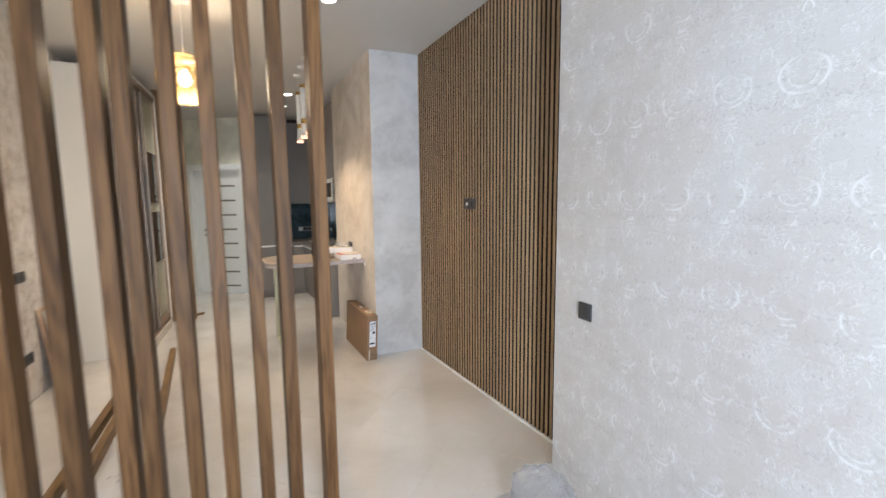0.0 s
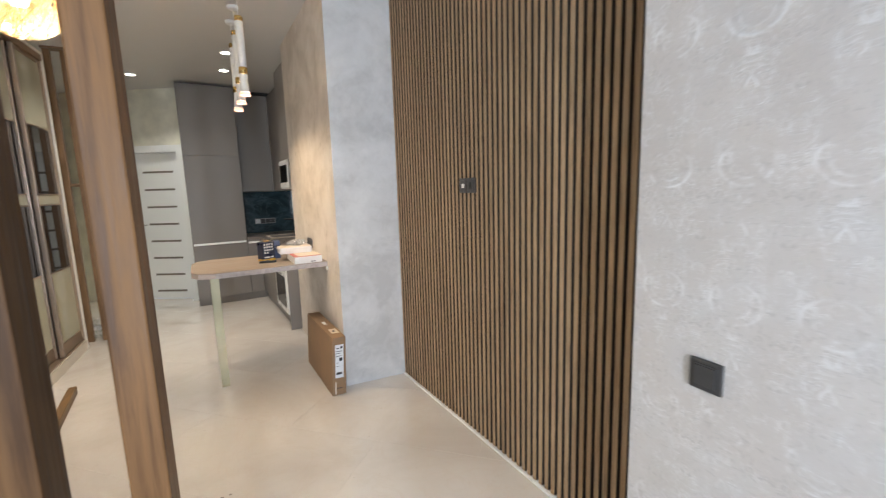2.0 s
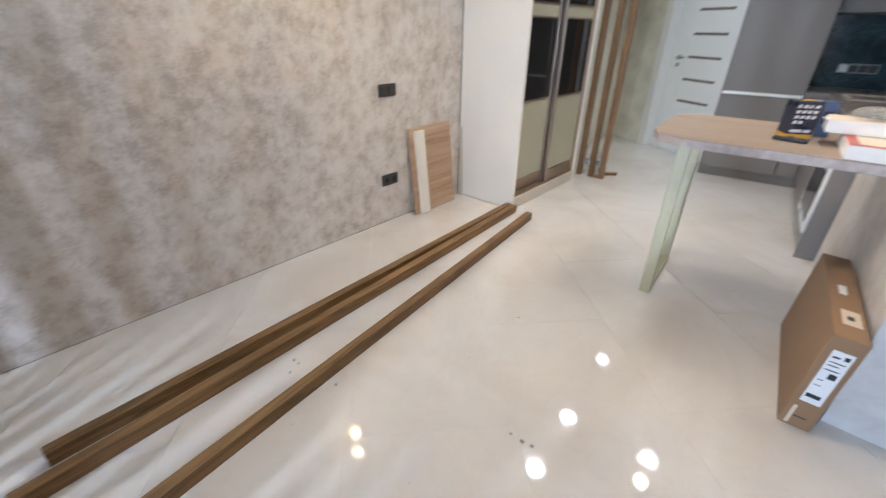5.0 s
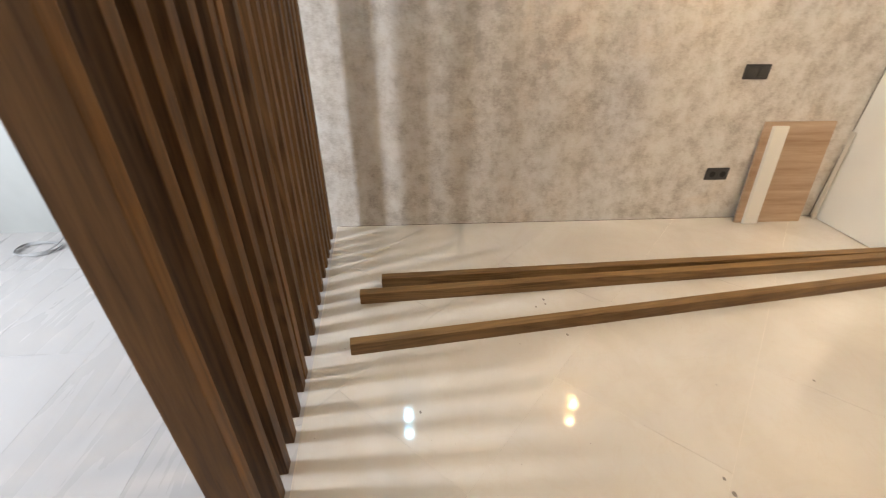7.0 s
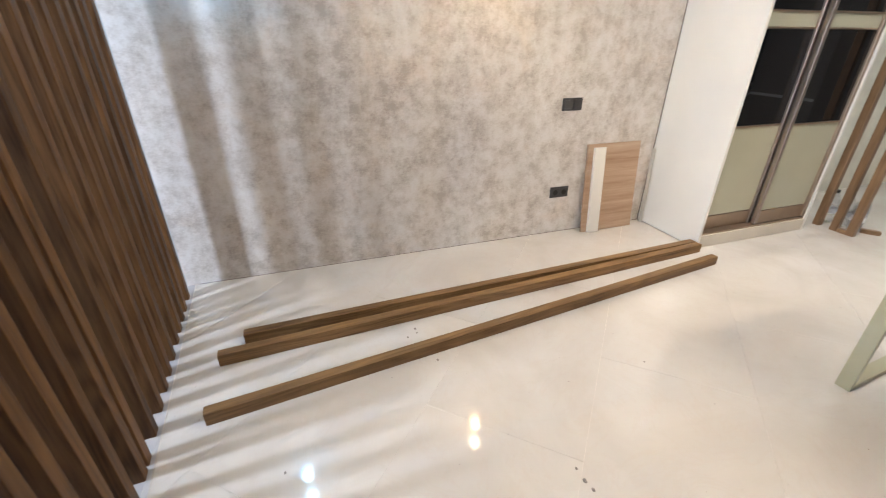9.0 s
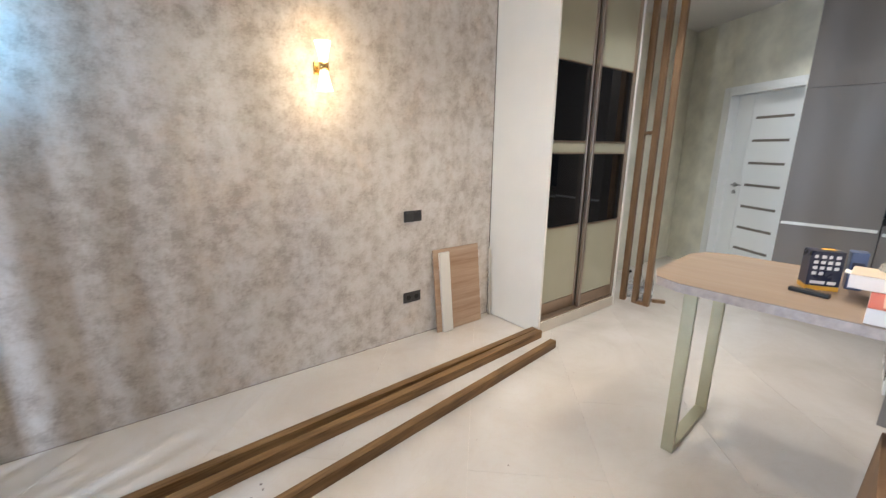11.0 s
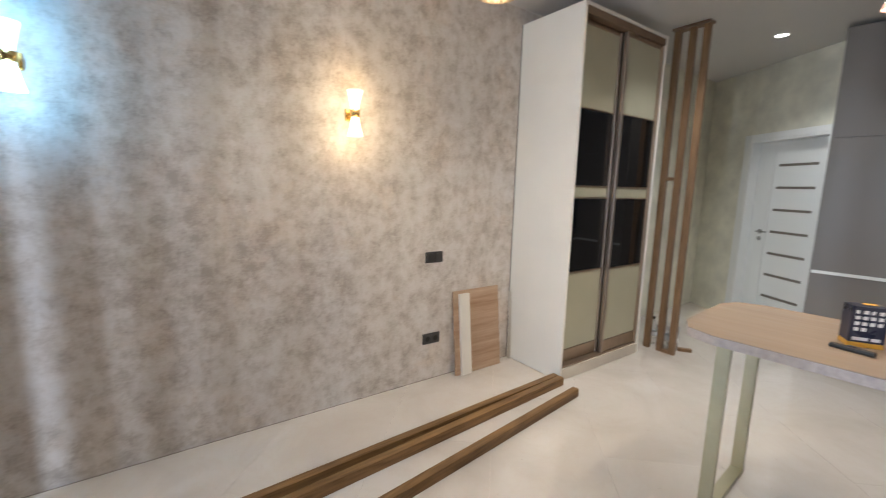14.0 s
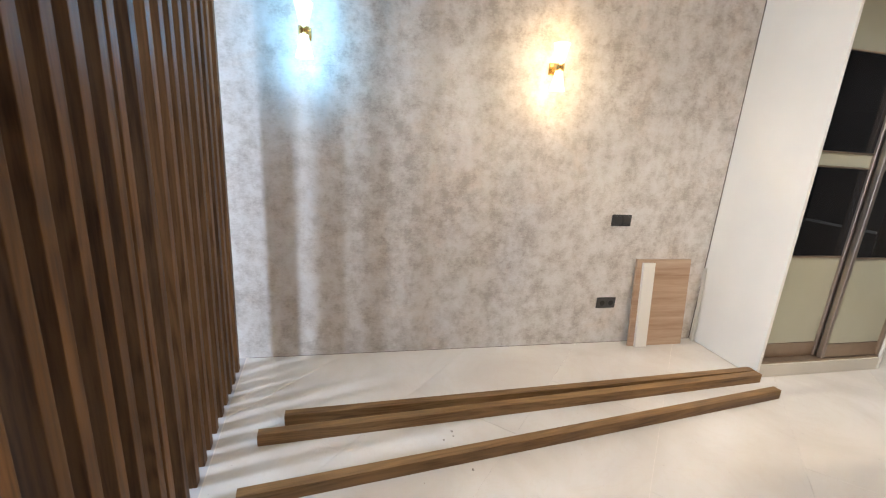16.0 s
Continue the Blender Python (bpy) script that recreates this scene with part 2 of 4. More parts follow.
def make_backsplash():
    m = Mat("dark_teal_marble", (0.03, 0.05, 0.06), 0.12)
    tc = m.node("NewGeometry").outputs["Position"]
    n1 = m.noise(tc, 3.0, 6, 0.6, 1.6)
    n2 = m.noise(tc, 1.8, 8, 0.6, 2.5)
    col = m.ramp(n1, [(0.3, (0.012, 0.022, 0.028)), (0.6, (0.05, 0.085, 0.10)), (0.8, (0.12, 0.17, 0.19))])
    v = m.span(m.node("Math", {0: m.node("Math", {0: n2, 1: 0.5}, operation='SUBTRACT').outputs[0]}, operation='ABSOLUTE').outputs[0], 0, 0.025, 0.22, 0)
    m.put(m.mixc(v, col, (0.20, 0.27, 0.29)), "Base Color")
    return m.m


def make_film():
    m = Mat("clear_film", (0.9, 0.92, 0.95), 0.12)
    m.set("Transmission Weight", 0.9)
    m.set("IOR", 1.15)
    m.set("Alpha", 0.8)
    m.set("Coat Weight", 1.0)
    m.set("Coat IOR", 1.6)
    m.set("Coat Roughness", 0.06)
    n = m.noise(m.coords(), 30, 4, 0.7, 1.5)
    m.bump(n, 0.8, 0.01)
    return m.m


TILE = make_marble_tile()
LAMINATE = make_laminate()
WALLPAPER = make_wallpaper()
DAMASK = make_damask()
PLASTER = make_column_plaster("grey_trowelled_plaster", 0.0, ((0.50, 0.492, 0.48), (0.60, 0.592, 0.58), (0.67, 0.662, 0.65)))
STREAKED = make_column_plaster("streaked_trowelled_plaster", 0.8, ((0.50, 0.44, 0.375), (0.62, 0.555, 0.485), (0.70, 0.64, 0.575)))
SPLASH = make_backsplash()
FILM = make_film()
GROUT = paint("beige_grout", (0.64, 0.58, 0.51), 0.3)
CEILING = paint("white_ceiling_paint", (0.60, 0.585, 0.56), 0.55, 0.015, 2.0, 0.03)
HALLWALL = paint("pale_green_grey_plaster", (0.77, 0.75, 0.63), 0.6, 0.10, 4.0, 0.3)
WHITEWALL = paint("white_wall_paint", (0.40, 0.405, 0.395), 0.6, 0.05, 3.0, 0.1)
OAK = wood("oak_slat_veneer", (0.20, 0.125, 0.066), (0.44, 0.305, 0.18), 0.5, 'z', 90, 14, 0.2, 0.3, (0.95, 1.05))
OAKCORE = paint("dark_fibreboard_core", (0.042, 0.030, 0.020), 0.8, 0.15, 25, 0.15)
FELT = paint("black_felt", (0.004, 0.0035, 0.003), 0.95, 0.2, 30, 0.3)
WALNUT = wood("walnut_stained_ash", (0.062, 0.029, 0.0108), (0.158, 0.080, 0.0305), 0.45, 'z', 110, 26, 0.4, 0.15, (0.72, 1.15), 0.13)
POSTWOOD = wood("brown_stained_post", (0.13, 0.072, 0.032), (0.28, 0.170, 0.088), 0.42, 'z', 70, 12, 0.4)
WALNUT_Y = wood("walnut_stained_beam", (0.095, 0.048, 0.016), (0.27, 0.155, 0.060), 0.45, 'y', 70, 12, 0.4, 0.3, (0.85, 1.1), 0.08)
TABLEWOOD = wood("pale_beech_laminate", (0.185, 0.142, 0.108), (0.255, 0.203, 0.158), 0.4, 'x', 50, 6, 0.08)
BOARDWOOD = wood("light_oak_laminate", (0.36, 0.22, 0.13), (0.58, 0.42, 0.29), 0.45, 'y', 40, 7, 0.08)
EDGE = paint("grey_table_edge", (0.42, 0.37, 0.35), 0.5, 0.12, 30, 0.1)
CREAM = paint("cream_wardrobe_board", (0.82, 0.785, 0.715), 0.42, 0.02, 2.0, 0.04)
PLINTH = paint("cream_plinth_board", (0.60, 0.54, 0.45), 0.4, 0.03, 3.0, 0.04)
BEIGEGLASS = paint("beige_lacquered_glass", (0.42, 0.40, 0.295), 0.06, 0.02, 2.0, 0.0)
CHAMPAGNE = paint("bronze_aluminium", (0.36, 0.27, 0.19), 0.38, 0.05, 20.0, 0.0, 0.8)
SILVER = Mat("champagne_aluminium", (0.36, 0.29, 0.235), 0.36, 0.85).m
BROWNRAIL = paint("brown_rail", (0.19, 0.12, 0.07), 0.4, 0.08, 10, 0.03)
blk = Mat("black_mirror_glass", (0.004, 0.004, 0.0045), 0.02)
blk.set("IOR", 1.5)
BLACKGLASS = blk.m
KITCHEN = paint("matte_taupe_lacquer", (0.205, 0.184, 0.165), 0.42, 0.02, 2.0, 0.02)
JOINT = paint("brown_shadow_joint", (0.14, 0.115, 0.095), 0.8)
KITCHENDARK = paint("dark_shadow_gap", (0.03, 0.027, 0.025), 0.6)
WORKTOP = paint("brown_stone_worktop", (0.19, 0.16, 0.135), 0.3, 0.03, 25, 0.03)
ALU = paint("brushed_aluminium_strip", (0.82, 0.82, 0.78), 0.4, 0.01, 30, 0.0, 0.15)
WHITE = paint("white_door_lacquer", (0.82, 0.83, 0.81), 0.35, 0.015, 2.0, 0.02)
SLOT = paint("smoked_glass_slot", (0.22, 0.20, 0.17), 0.15, 0.03, 3, 0.0)
STEEL = paint("satin_steel", (0.42, 0.42, 0.41), 0.3, 0.03, 20, 0.02, 1.0)
BRASS = paint("polished_brass", (0.72, 0.50, 0.18), 0.2, 0.04, 20, 0.02, 1.0)
GOLD = paint("pale_gold_powder_coat", (0.42, 0.39, 0.265), 0.35, 0.03, 12, 0.03, 0.55)
ANTHRACITE = paint("anthracite_plastic", (0.055, 0.052, 0.05), 0.4, 0.05, 20, 0.03)
DARKHOLE = paint("black_plastic", (0.008, 0.008, 0.008), 0.5, 0.05, 20, 0.0)
WHITEPLASTIC = paint("white_plastic", (0.78, 0.78, 0.76), 0.3, 0.02, 10, 0.0)
CARDBOARD = paint("brown_cardboard", (0.27, 0.165, 0.088), 0.75, 0.06, 6, 0.12)
TAPE = paint("paper_tape", (0.62, 0.53, 0.42), 0.45, 0.04, 12, 0.05)
PAPER = paint("white_label_paper", (0.78, 0.79, 0.80), 0.5, 0.02, 8, 0.02)
INK = paint("black_ink", (0.02, 0.02, 0.025), 0.5, 0.05, 10, 0.0)
NAVY = paint("dark_blue_card", (0.022, 0.026, 0.05), 0.3, 0.1, 10, 0.0)
BLUECARD = paint("slate_blue_card", (0.07, 0.10, 0.19), 0.35, 0.1, 10, 0.0)
YELLOW = paint("yellow_card", (0.75, 0.42, 0.05), 0.4, 0.05, 10, 0.0)
RED = paint("red_card", (0.42, 0.09, 0.06), 0.45, 0.1, 10, 0.0)
WHITECARD = paint("white_card", (0.74, 0.72, 0.70), 0.5, 0.04, 8, 0.03)
RATTAN = paint("rattan_cane", (0.50, 0.36, 0.19), 0.6, 0.15, 40, 0.2)
rt = RATTAN.node_tree
cane_glow = rt.nodes.new("ShaderNodeBsdfTranslucent")
cane_glow.inputs[0].default_value = (0.95, 0.86, 0.64, 1)
cane_mix = rt.nodes.new("ShaderNodeMixShader")
cane_mix.inputs[0].default_value = 0.25
rt.links.new(rt.nodes["Principled BSDF"].outputs[0], cane_mix.inputs[1])
rt.links.new(cane_glow.outputs[0], cane_mix.inputs[2])
rt.links.new(cane_mix.outputs[0], rt.nodes["Material Output"].inputs[0])
CRUMB = paint("grey_mortar", (0.30, 0.26, 0.225), 0.9, 0.2, 60, 0.2)
CABLE = paint("grey_cable", (0.34, 0.34, 0.35), 0.5, 0.05, 20, 0.0)
LENSWARM = glow("downlight_lens", (1.0, 0.90, 0.74), 9)
BULB = glow("globe_bulb", (1.0, 0.74, 0.42), 22)
PENDGLOW = glow("pendant_mouth", (1.0, 0.78, 0.58), 12)
PENDRIM = glow("lit_glass_rim", (1.0, 0.55, 0.36), 0.55)
GLASSCOOL = glow("cool_lit_glass", (0.60, 0.86, 1.0), 1.5)
GLASSWARM = glow("warm_lit_glass", (1.0, 0.80, 0.48), 1.4)

# ---- builders ----


def cuboid(bm, x0, x1, y0, y1, z0, z1, bevel=0.0, m=None):
    made = bmesh.ops.create_cube(bm, size=1.0)["verts"]
    t = Matrix.Translation(((x0 + x1) / 2, (y0 + y1) / 2, (z0 + z1) / 2)) @ Matrix.Diagonal((x1 - x0, y1 - y0, z1 - z0, 1))
    bmesh.ops.transform(bm, matrix=(m @ t if m else t), verts=made)
    if bevel:
        edges = list({e for v in made for e in v.link_edges})
        bmesh.ops.bevel(bm, geom=edges, offset=bevel, segments=2, affect='EDGES', profile=0.6)
    return bm


def box(x0, x1, y0, y1, z0, z1, bevel=0.0, m=None):
    return cuboid(bmesh.new(), x0, x1, y0, y1, z0, z1, bevel, m)


def lathe(profile, steps=32, centre=(0, 0, 0)):
    bm = bmesh.new()
    rings = []
    for r, z in profile:
        rings.append([bm.verts.new((centre[0] + r * math.cos(2 * math.pi * i / steps), centre[1] + r * math.sin(2 * math.pi * i / steps), centre[2] + z)) for i in range(steps)])
    for a, b in zip(rings, rings[1:]):
        for i in range(steps):
            j = (i + 1) % steps
            bm.faces.new((a[i], a[j], b[j], b[i]))
    for f in bm.faces:
        f.smooth = True
    return bm


def disc_rod(bm, a, b, r, steps=12):
    """A capped rod from a to b."""
    a, b = Vector(a), Vector(b)
    q = (b - a).to_track_quat('Z', 'Y').to_matrix().to_4x4()
    m = Matrix.Translation((a + b) / 2) @ q
    bmesh.ops.create_cone(bm, cap_ends=True, segments=steps, radius1=r, radius2=r, depth=(b - a).length, matrix=m)
    return bm


def mesh_of(name, bm, material):
    bmesh.ops.recalc_face_normals(bm, faces=bm.faces)
    me = bpy.data.meshes.new(name)
    bm.to_mesh(me)
    bm.free()
    me.materials.append(material)
    return me


def part(name, bm, material, parent=None, label="", smooth=False):
    me = mesh_of(name, bm, material)
    if smooth:
        for p in me.polygons:
            p.use_smooth = True
    ob = new(name, me)
    if parent:
        ob.parent = parent
    if label:
        ob["label"] = label
    return ob


def share(name, me, place, parent):
    ob = new(name, me)
    ob.parent = parent
    ob.matrix_basis = place if isinstance(place, Matrix) else Matrix.Translation(place)
    return ob


def thing(name, label, category, place=(0, 0, 0), group="", turn=None):
    ob = new(name)
    ob.empty_display_size = 0.05
    ob.matrix_world = turn if turn else Matrix.Translation(place)
    return tagged(ob, label, category, group)


def structure(name, bm, material, label, category):
    return tagged(part(name, bm, material), label, category, kind="structure")


def tube(name, points, r, material, parent=None, label="", cyclic=False):
    cu = bpy.data.curves.new(name, 'CURVE')
    cu.dimensions, cu.bevel_depth, cu.bevel_resolution, cu.resolution_u = '3D', r, 2, 6
    sp = cu.splines.new('NURBS')
    sp.points.add(len(points) - 1)
    for p, c in zip(sp.points, points):
        p.co = (*c, 1)
    sp.use_endpoint_u, sp.order_u, sp.use_cyclic_u = True, 4, cyclic
    tmp = bpy.data.objects.new(name, cu)
    scene.collection.objects.link(tmp)
    dg = bpy.context.evaluated_depsgraph_get()
    me = bpy.data.meshes.new_from_object(tmp.evaluated_get(dg))
    bpy.data.objects.remove(tmp)
    for p in me.polygons:
        p.use_smooth = True
    me.materials.clear()
    me.materials.append(material)
    ob = new(name, me)
    if parent:
        ob.parent = parent
    if label:
        ob["label"] = label
    return ob

# ---- structure ----
LEFT, RIGHT, TOP = -1.40, 1.66, 2.862
SKEW = 0.066  # the partition line and the floor joint run slightly askew


def line_y(x):
    return 1.40 + SKEW * (x - LEFT)


def prism(points, z0, z1):
    bm = bmesh.new()
    low = [bm.verts.new((x, y, z0)) for x, y in points]
    high = [bm.verts.new((x, y, z1)) for x, y in points]
    bm.faces.new(low[::-1])
    bm.faces.new(high)
    for i in range(len(points)):
        j = (i + 1) % len(points)
        bm.faces.new((low[i], low[j], high[j], high[i]))
    return bm


wall_west = structure("wall_west", box(-1.60, LEFT, 1.36, 8.6, 0, TOP), WALLPAPER, "taupe mottled suede wallpaper wall behind the sconces", "wall")
wall_west_hall = structure("wall_west_hall", box(LEFT, LEFT + 0.004, 5.84, 8.30, 0, TOP), HALLWALL, "pale greenish grey plaster wall in the hall", "wall")
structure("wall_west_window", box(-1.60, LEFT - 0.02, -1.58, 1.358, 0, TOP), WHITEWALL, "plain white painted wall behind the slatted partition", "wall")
PANELSLOPE = 0.08  # the recess behind the slat panel widens towards the window


def panel_x(y):
    return 1.70 + PANELSLOPE * (3.742 - y)


structure("wall_east", box(RIGHT, 2.05, -1.58, 1.61, 0, TOP, 0.004), DAMASK, "pale wallpapered wall embossed with damask medallions", "wall")
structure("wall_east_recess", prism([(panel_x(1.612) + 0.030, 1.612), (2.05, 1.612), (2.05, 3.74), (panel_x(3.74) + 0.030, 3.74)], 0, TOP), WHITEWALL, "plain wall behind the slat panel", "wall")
pier = structure("wall_pier", prism([(1.242, 3.7555), (2.05, 3.7465), (2.05, 5.262), (1.127, 5.262)], 0, TOP), STREAKED, "projecting pier of grey plaster with brown trowel streaks", "wall")
structure("wall_pier_front", prism([(1.240, 3.751), (1.745, 3.742), (1.745, 3.7465), (1.240, 3.7552)], 0, TOP), PLASTER, "smooth grey cloudy plaster front of the pier", "wall")
KF = Matrix.Translation((0.060, 6.945, 0)) @ Matrix.Rotation(radians(5.7), 4, 'Z')  # kitchen frame
structure("wall_kitchen_east", box(1.425, 1.75, -1.70, 1.4, 0, TOP, 0, KF), HALLWALL, "plain plaster wall behind the kitchen units", "wall")
structure("wall_kitchen_north", box(-0.05, 1.424, 0.625, 0.80, 0, TOP, 0, KF), HALLWALL, "plain plaster wall behind the kitchen units", "wall")

# the slanted wall that holds the entrance door, built in its own frame: x along the wall, y into it
DOORWALL = Matrix.Translation((-0.800, 7.853, 0)) @ Matrix.Rotation(radians(-29.6), 4, 'Z')
bm = box(-0.80, -0.015, 0, 0.16, 0, TOP, 0, DOORWALL)
cuboid(bm, 0.885, 1.10, 0, 0.16, 0, TOP, 0, DOORWALL)
cuboid(bm, -0.015, 0.885, 0, 0.16, 2.07, TOP, 0, DOORWALL)
structure("wall_north", bm, HALLWALL, "pale greenish grey plaster wall around the entrance door", "wall")

# window wall behind the start of the walk
WIN0, WIN1 = 0.12, 0.48
bm = box(-1.60, WIN0, -1.75, -1.58, 0, TOP)
cuboid(bm, WIN1, 2.05, -1.75, -1.58, 0, TOP)
cuboid(bm, WIN0, WIN1, -1.75, -1.58, 2.45, TOP)
cuboid(bm, WIN0, WIN1, -1.75, -1.58, 0, 0.35)
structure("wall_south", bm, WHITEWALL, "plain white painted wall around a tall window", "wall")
wf = structure("window_1", box(WIN0, WIN0 + 0.05, -1.70, -1.63, 0.35, 2.45, 0.004), WHITEPLASTIC, "tall white plastic window frame", "window")
for nm, dims in (("frame_bar", (WIN1 - 0.05, WIN1, 0.35, 2.45)), ("frame_rail", (WIN0 + 0.05, WIN1 - 0.05, 0.35, 0.42)), ("frame_rail", (WIN0 + 0.05, WIN1 - 0.05, 2.38, 2.45))):
    part(nm, box(dims[0], dims[1], -1.70, -1.63, dims[2], dims[3], 0.004), WHITEPLASTIC, wf)

ceiling = structure("ceiling", box(-1.60, 2.05, -1.75, 8.8, TOP, TOP + 0.12), CEILING, "smooth matt off-white ceiling", "ceiling")
structure("ground", box(-60, 60, -80, -1.76, -6.2, -6.0), paint("grey_courtyard", (0.2, 0.2, 0.19), 0.9), "grey courtyard ground below the window", "ground")

floor = structure("floor", box(-1.60, 2.05, -1.75, 8.8, -0.14, -0.0012), GROUT, "glossy cream marble tile floor with thin joints", "floor")
structure("threshold_joint", prism([(LEFT, line_y(LEFT) + 0.002), (RIGHT, line_y(RIGHT) + 0.002), (RIGHT, line_y(RIGHT) + 0.006), (LEFT, line_y(LEFT) + 0.006)], -0.0012, 0.0012), GROUT, "thin joint between tile and laminate floors", "floor joint")

structure("floor_gap", box(LEFT, LEFT + 0.003, 1.42, 4.718, 0.0, 0.002), JOINT, "thin dark gap between the tiles and the wallpaper wall", "trim")
structure("wardrobe_gap", box(LEFT, LEFT + 0.005, 4.7200, 4.7235, 0.005, 2.745), JOINT, "thin dark gap between wardrobe and wallpaper wall", "trim")

# ---- slatted partition ----
partition = thing("slat_partition", "floor-to-ceiling partition of spaced dark walnut-stained wooden slats", "room divider", (0, 0, 0))
SLAT_W, SLAT_D = 0.044, 0.095
SLAT_LEFT = (0.457, 0.331, 0.235, 0.126, 0.024, -0.089, -0.151, -0.279, -0.404, -0.519, -0.619, -0.729, -0.851, -0.950, -1.050, -1.146, -1.272)
slat_me = mesh_of("slat", box(0, SLAT_W, -SLAT_D, 0, 0, TOP, 0.003), WALNUT)
for sx in SLAT_LEFT:  # set by hand, so the gaps are uneven
    share("slat", slat_me, Matrix.Translation((sx, line_y(sx) - 0.013, 0)) @ Matrix.Rotation(math.atan(SKEW), 4, 'Z'), partition)

# ---- slat panel on the east wall ----
P1 = 3.738
PANEL = Matrix.Translation((panel_x(P1), P1, 0)) @ Matrix.Rotation(math.atan(PANELSLOPE), 4, 'Z')
panel = thing("slat_wall_panel", "vertical oak slats on black felt covering part of the wall", "wall panel", turn=PANEL)
pitch, COUNT = 0.04037, 53
part("backing", box(0.0222, 0.0285, -pitch * COUNT, 0, 0.012, TOP - 0.001), FELT, panel, "black felt backing")
oak_me = mesh_of("slat", box(0.0, 0.0220, -pitch * 0.62, 0.0, 0.012, TOP - 0.002, 0.0015), OAK)
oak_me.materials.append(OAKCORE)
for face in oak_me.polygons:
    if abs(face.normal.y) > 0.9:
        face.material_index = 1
for i in range(COUNT):
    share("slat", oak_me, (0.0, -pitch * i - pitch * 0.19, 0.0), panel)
structure("trim", box(-0.012, 0.0285, -pitch * COUNT, 0.0, 0.0, 0.0115, 0, PANEL), WHITEPLASTIC, "thin white sealing strip under the slat panel", "trim")

# ---- wardrobe ----
WX0, WX1, WY0, WY1, WH = LEFT + 0.002, -0.813, 4.724, 5.825, 2.745
ward = thing("sliding_wardrobe", "tall cream wardrobe with beige and black glass sliding doors", "wardrobe", (WX0, WY0, 0))


def wpart(name, x0, x1, y0, y1, z0, z1, mat, parent=None, label="", bevel=0.002):
    return part(name, box(x0 - WX0, x1 - WX0, y0 - WY0, y1 - WY0, z0, z1, bevel), mat, parent or ward, label)


wpart("side_panel", WX0, WX1, WY0, WY0 + 0.022, 0.004, WH, CREAM)
wpart("side_panel", WX0, WX1, WY1 - 0.022, WY1, 0.004, WH, CREAM)
wpart("top_panel", WX0, WX1, WY0 + 0.0225, WY1 - 0.0225, WH - 0.022, WH, CREAM)
wpart("back_panel", WX0, WX0 + 0.012, WY0 + 0.0225, WY1 - 0.0225, 0.09, WH - 0.0225, CREAM)
wpart("floor_panel", WX0 + 0.0125, WX1 - 0.02, WY0 + 0.0225, WY1 - 0.0225, 0.075, 0.093, CREAM)
wpart("plinth", WX1 - 0.018, WX1 - 0.001, WY0 + 0.0225, WY1 - 0.0225, 0.002, 0.093, PLINTH)
wpart("bottom_track", WX1 - 0.10, WX1 - 0.012, WY0 + 0.0225, WY1 - 0.0225, 0.0935, 0.108, CHAMPAGNE)
wpart("top_track", WX1 - 0.10, WX1 - 0.004, WY0 + 0.0225, WY1 - 0.0225, WH - 0.075, WH - 0.0225, BROWNRAIL)


def sliding_door(y0, y1, x, handle_at_low):
    d = wpart("sliding_door", x - 0.022, x - 0.016, y0 + 0.01, y1 - 0.01, 0.12, WH - 0.08, FELT, label="sliding door of beige glass with two black glass fields")
    d_stile = 0.028
    for a, b, m in ((y0, y0 + d_stile, SILVER if handle_at_low else CHAMPAGNE), (y1 - d_stile, y1, CHAMPAGNE if handle_at_low else SILVER)):
        part("stile", box(x - 0.026 - WX0, x + 0.008 - WX0, a - WY0, b - WY0, 0.112, WH - 0.078, 0.005), m, d)
    fields = [(0.215, 0.828, BEIGEGLASS), (0.842, 1.405, BLACKGLASS), (1.417, 1.495, BEIGEGLASS), (1.507, 2.062, BLACKGLASS), (2.074, WH - 0.105, BEIGEGLASS)]
    for z0, z1, m in fields:
        part("glass_field", box(x - 0.0155 - WX0, x - 0.010 - WX0, y0 + d_stile - WY0, y1 - d_stile - WY0, z0, z1), m, d)
    for z0, z1 in ((0.112, 0.212), (0.829, 0.841), (1.406, 1.416), (1.496, 1.506), (2.063, 2.073), (WH - 0.104, WH - 0.078)):
        part("rail", box(x - 0.018 - WX0, x - 0.004 - WX0, y0 + d_stile + 0.0005 - WY0, y1 - d_stile - 0.0005 - WY0, z0, z1, 0.002), CHAMPAGNE, d)
    return d


sliding_door(WY0 + 0.024, 5.275, WX1 - 0.060, False)
sliding_door(5.262, WY1 - 0.024, WX1 - 0.018, True)

# ---- second slatted screen beyond the wardrobe ----
screen = thing("slat_screen", "narrow screen of tall brown wooden posts beside the wardrobe", "room divider", (0, 0, 0))
post_me = mesh_of("post", box(-0.026, 0.026, -0.02, 0.02, 0.0, TOP, 0.003), POSTWOOD)
for x, y in ((-0.845, 6.05), (-0.722, 6.05), (-0.612, 6.05)):
    share("post", post_me, Matrix.Translation((x, y, 0)), screen)
part("crosspiece", box(-0.8185, -0.7485, 6.035, 6.065, 1.575, 1.605, 0.002), POSTWOOD, screen)
part("base_rail", box(-0.6955, -0.6385, 6.03, 6.07, 0.0, 0.03, 0.002), POSTWOOD, screen)
part("top_rail", box(-0.88, -0.578, 6.0, 6.10, TOP - 0.02, TOP - 0.0005, 0.002), BROWNRAIL, screen)
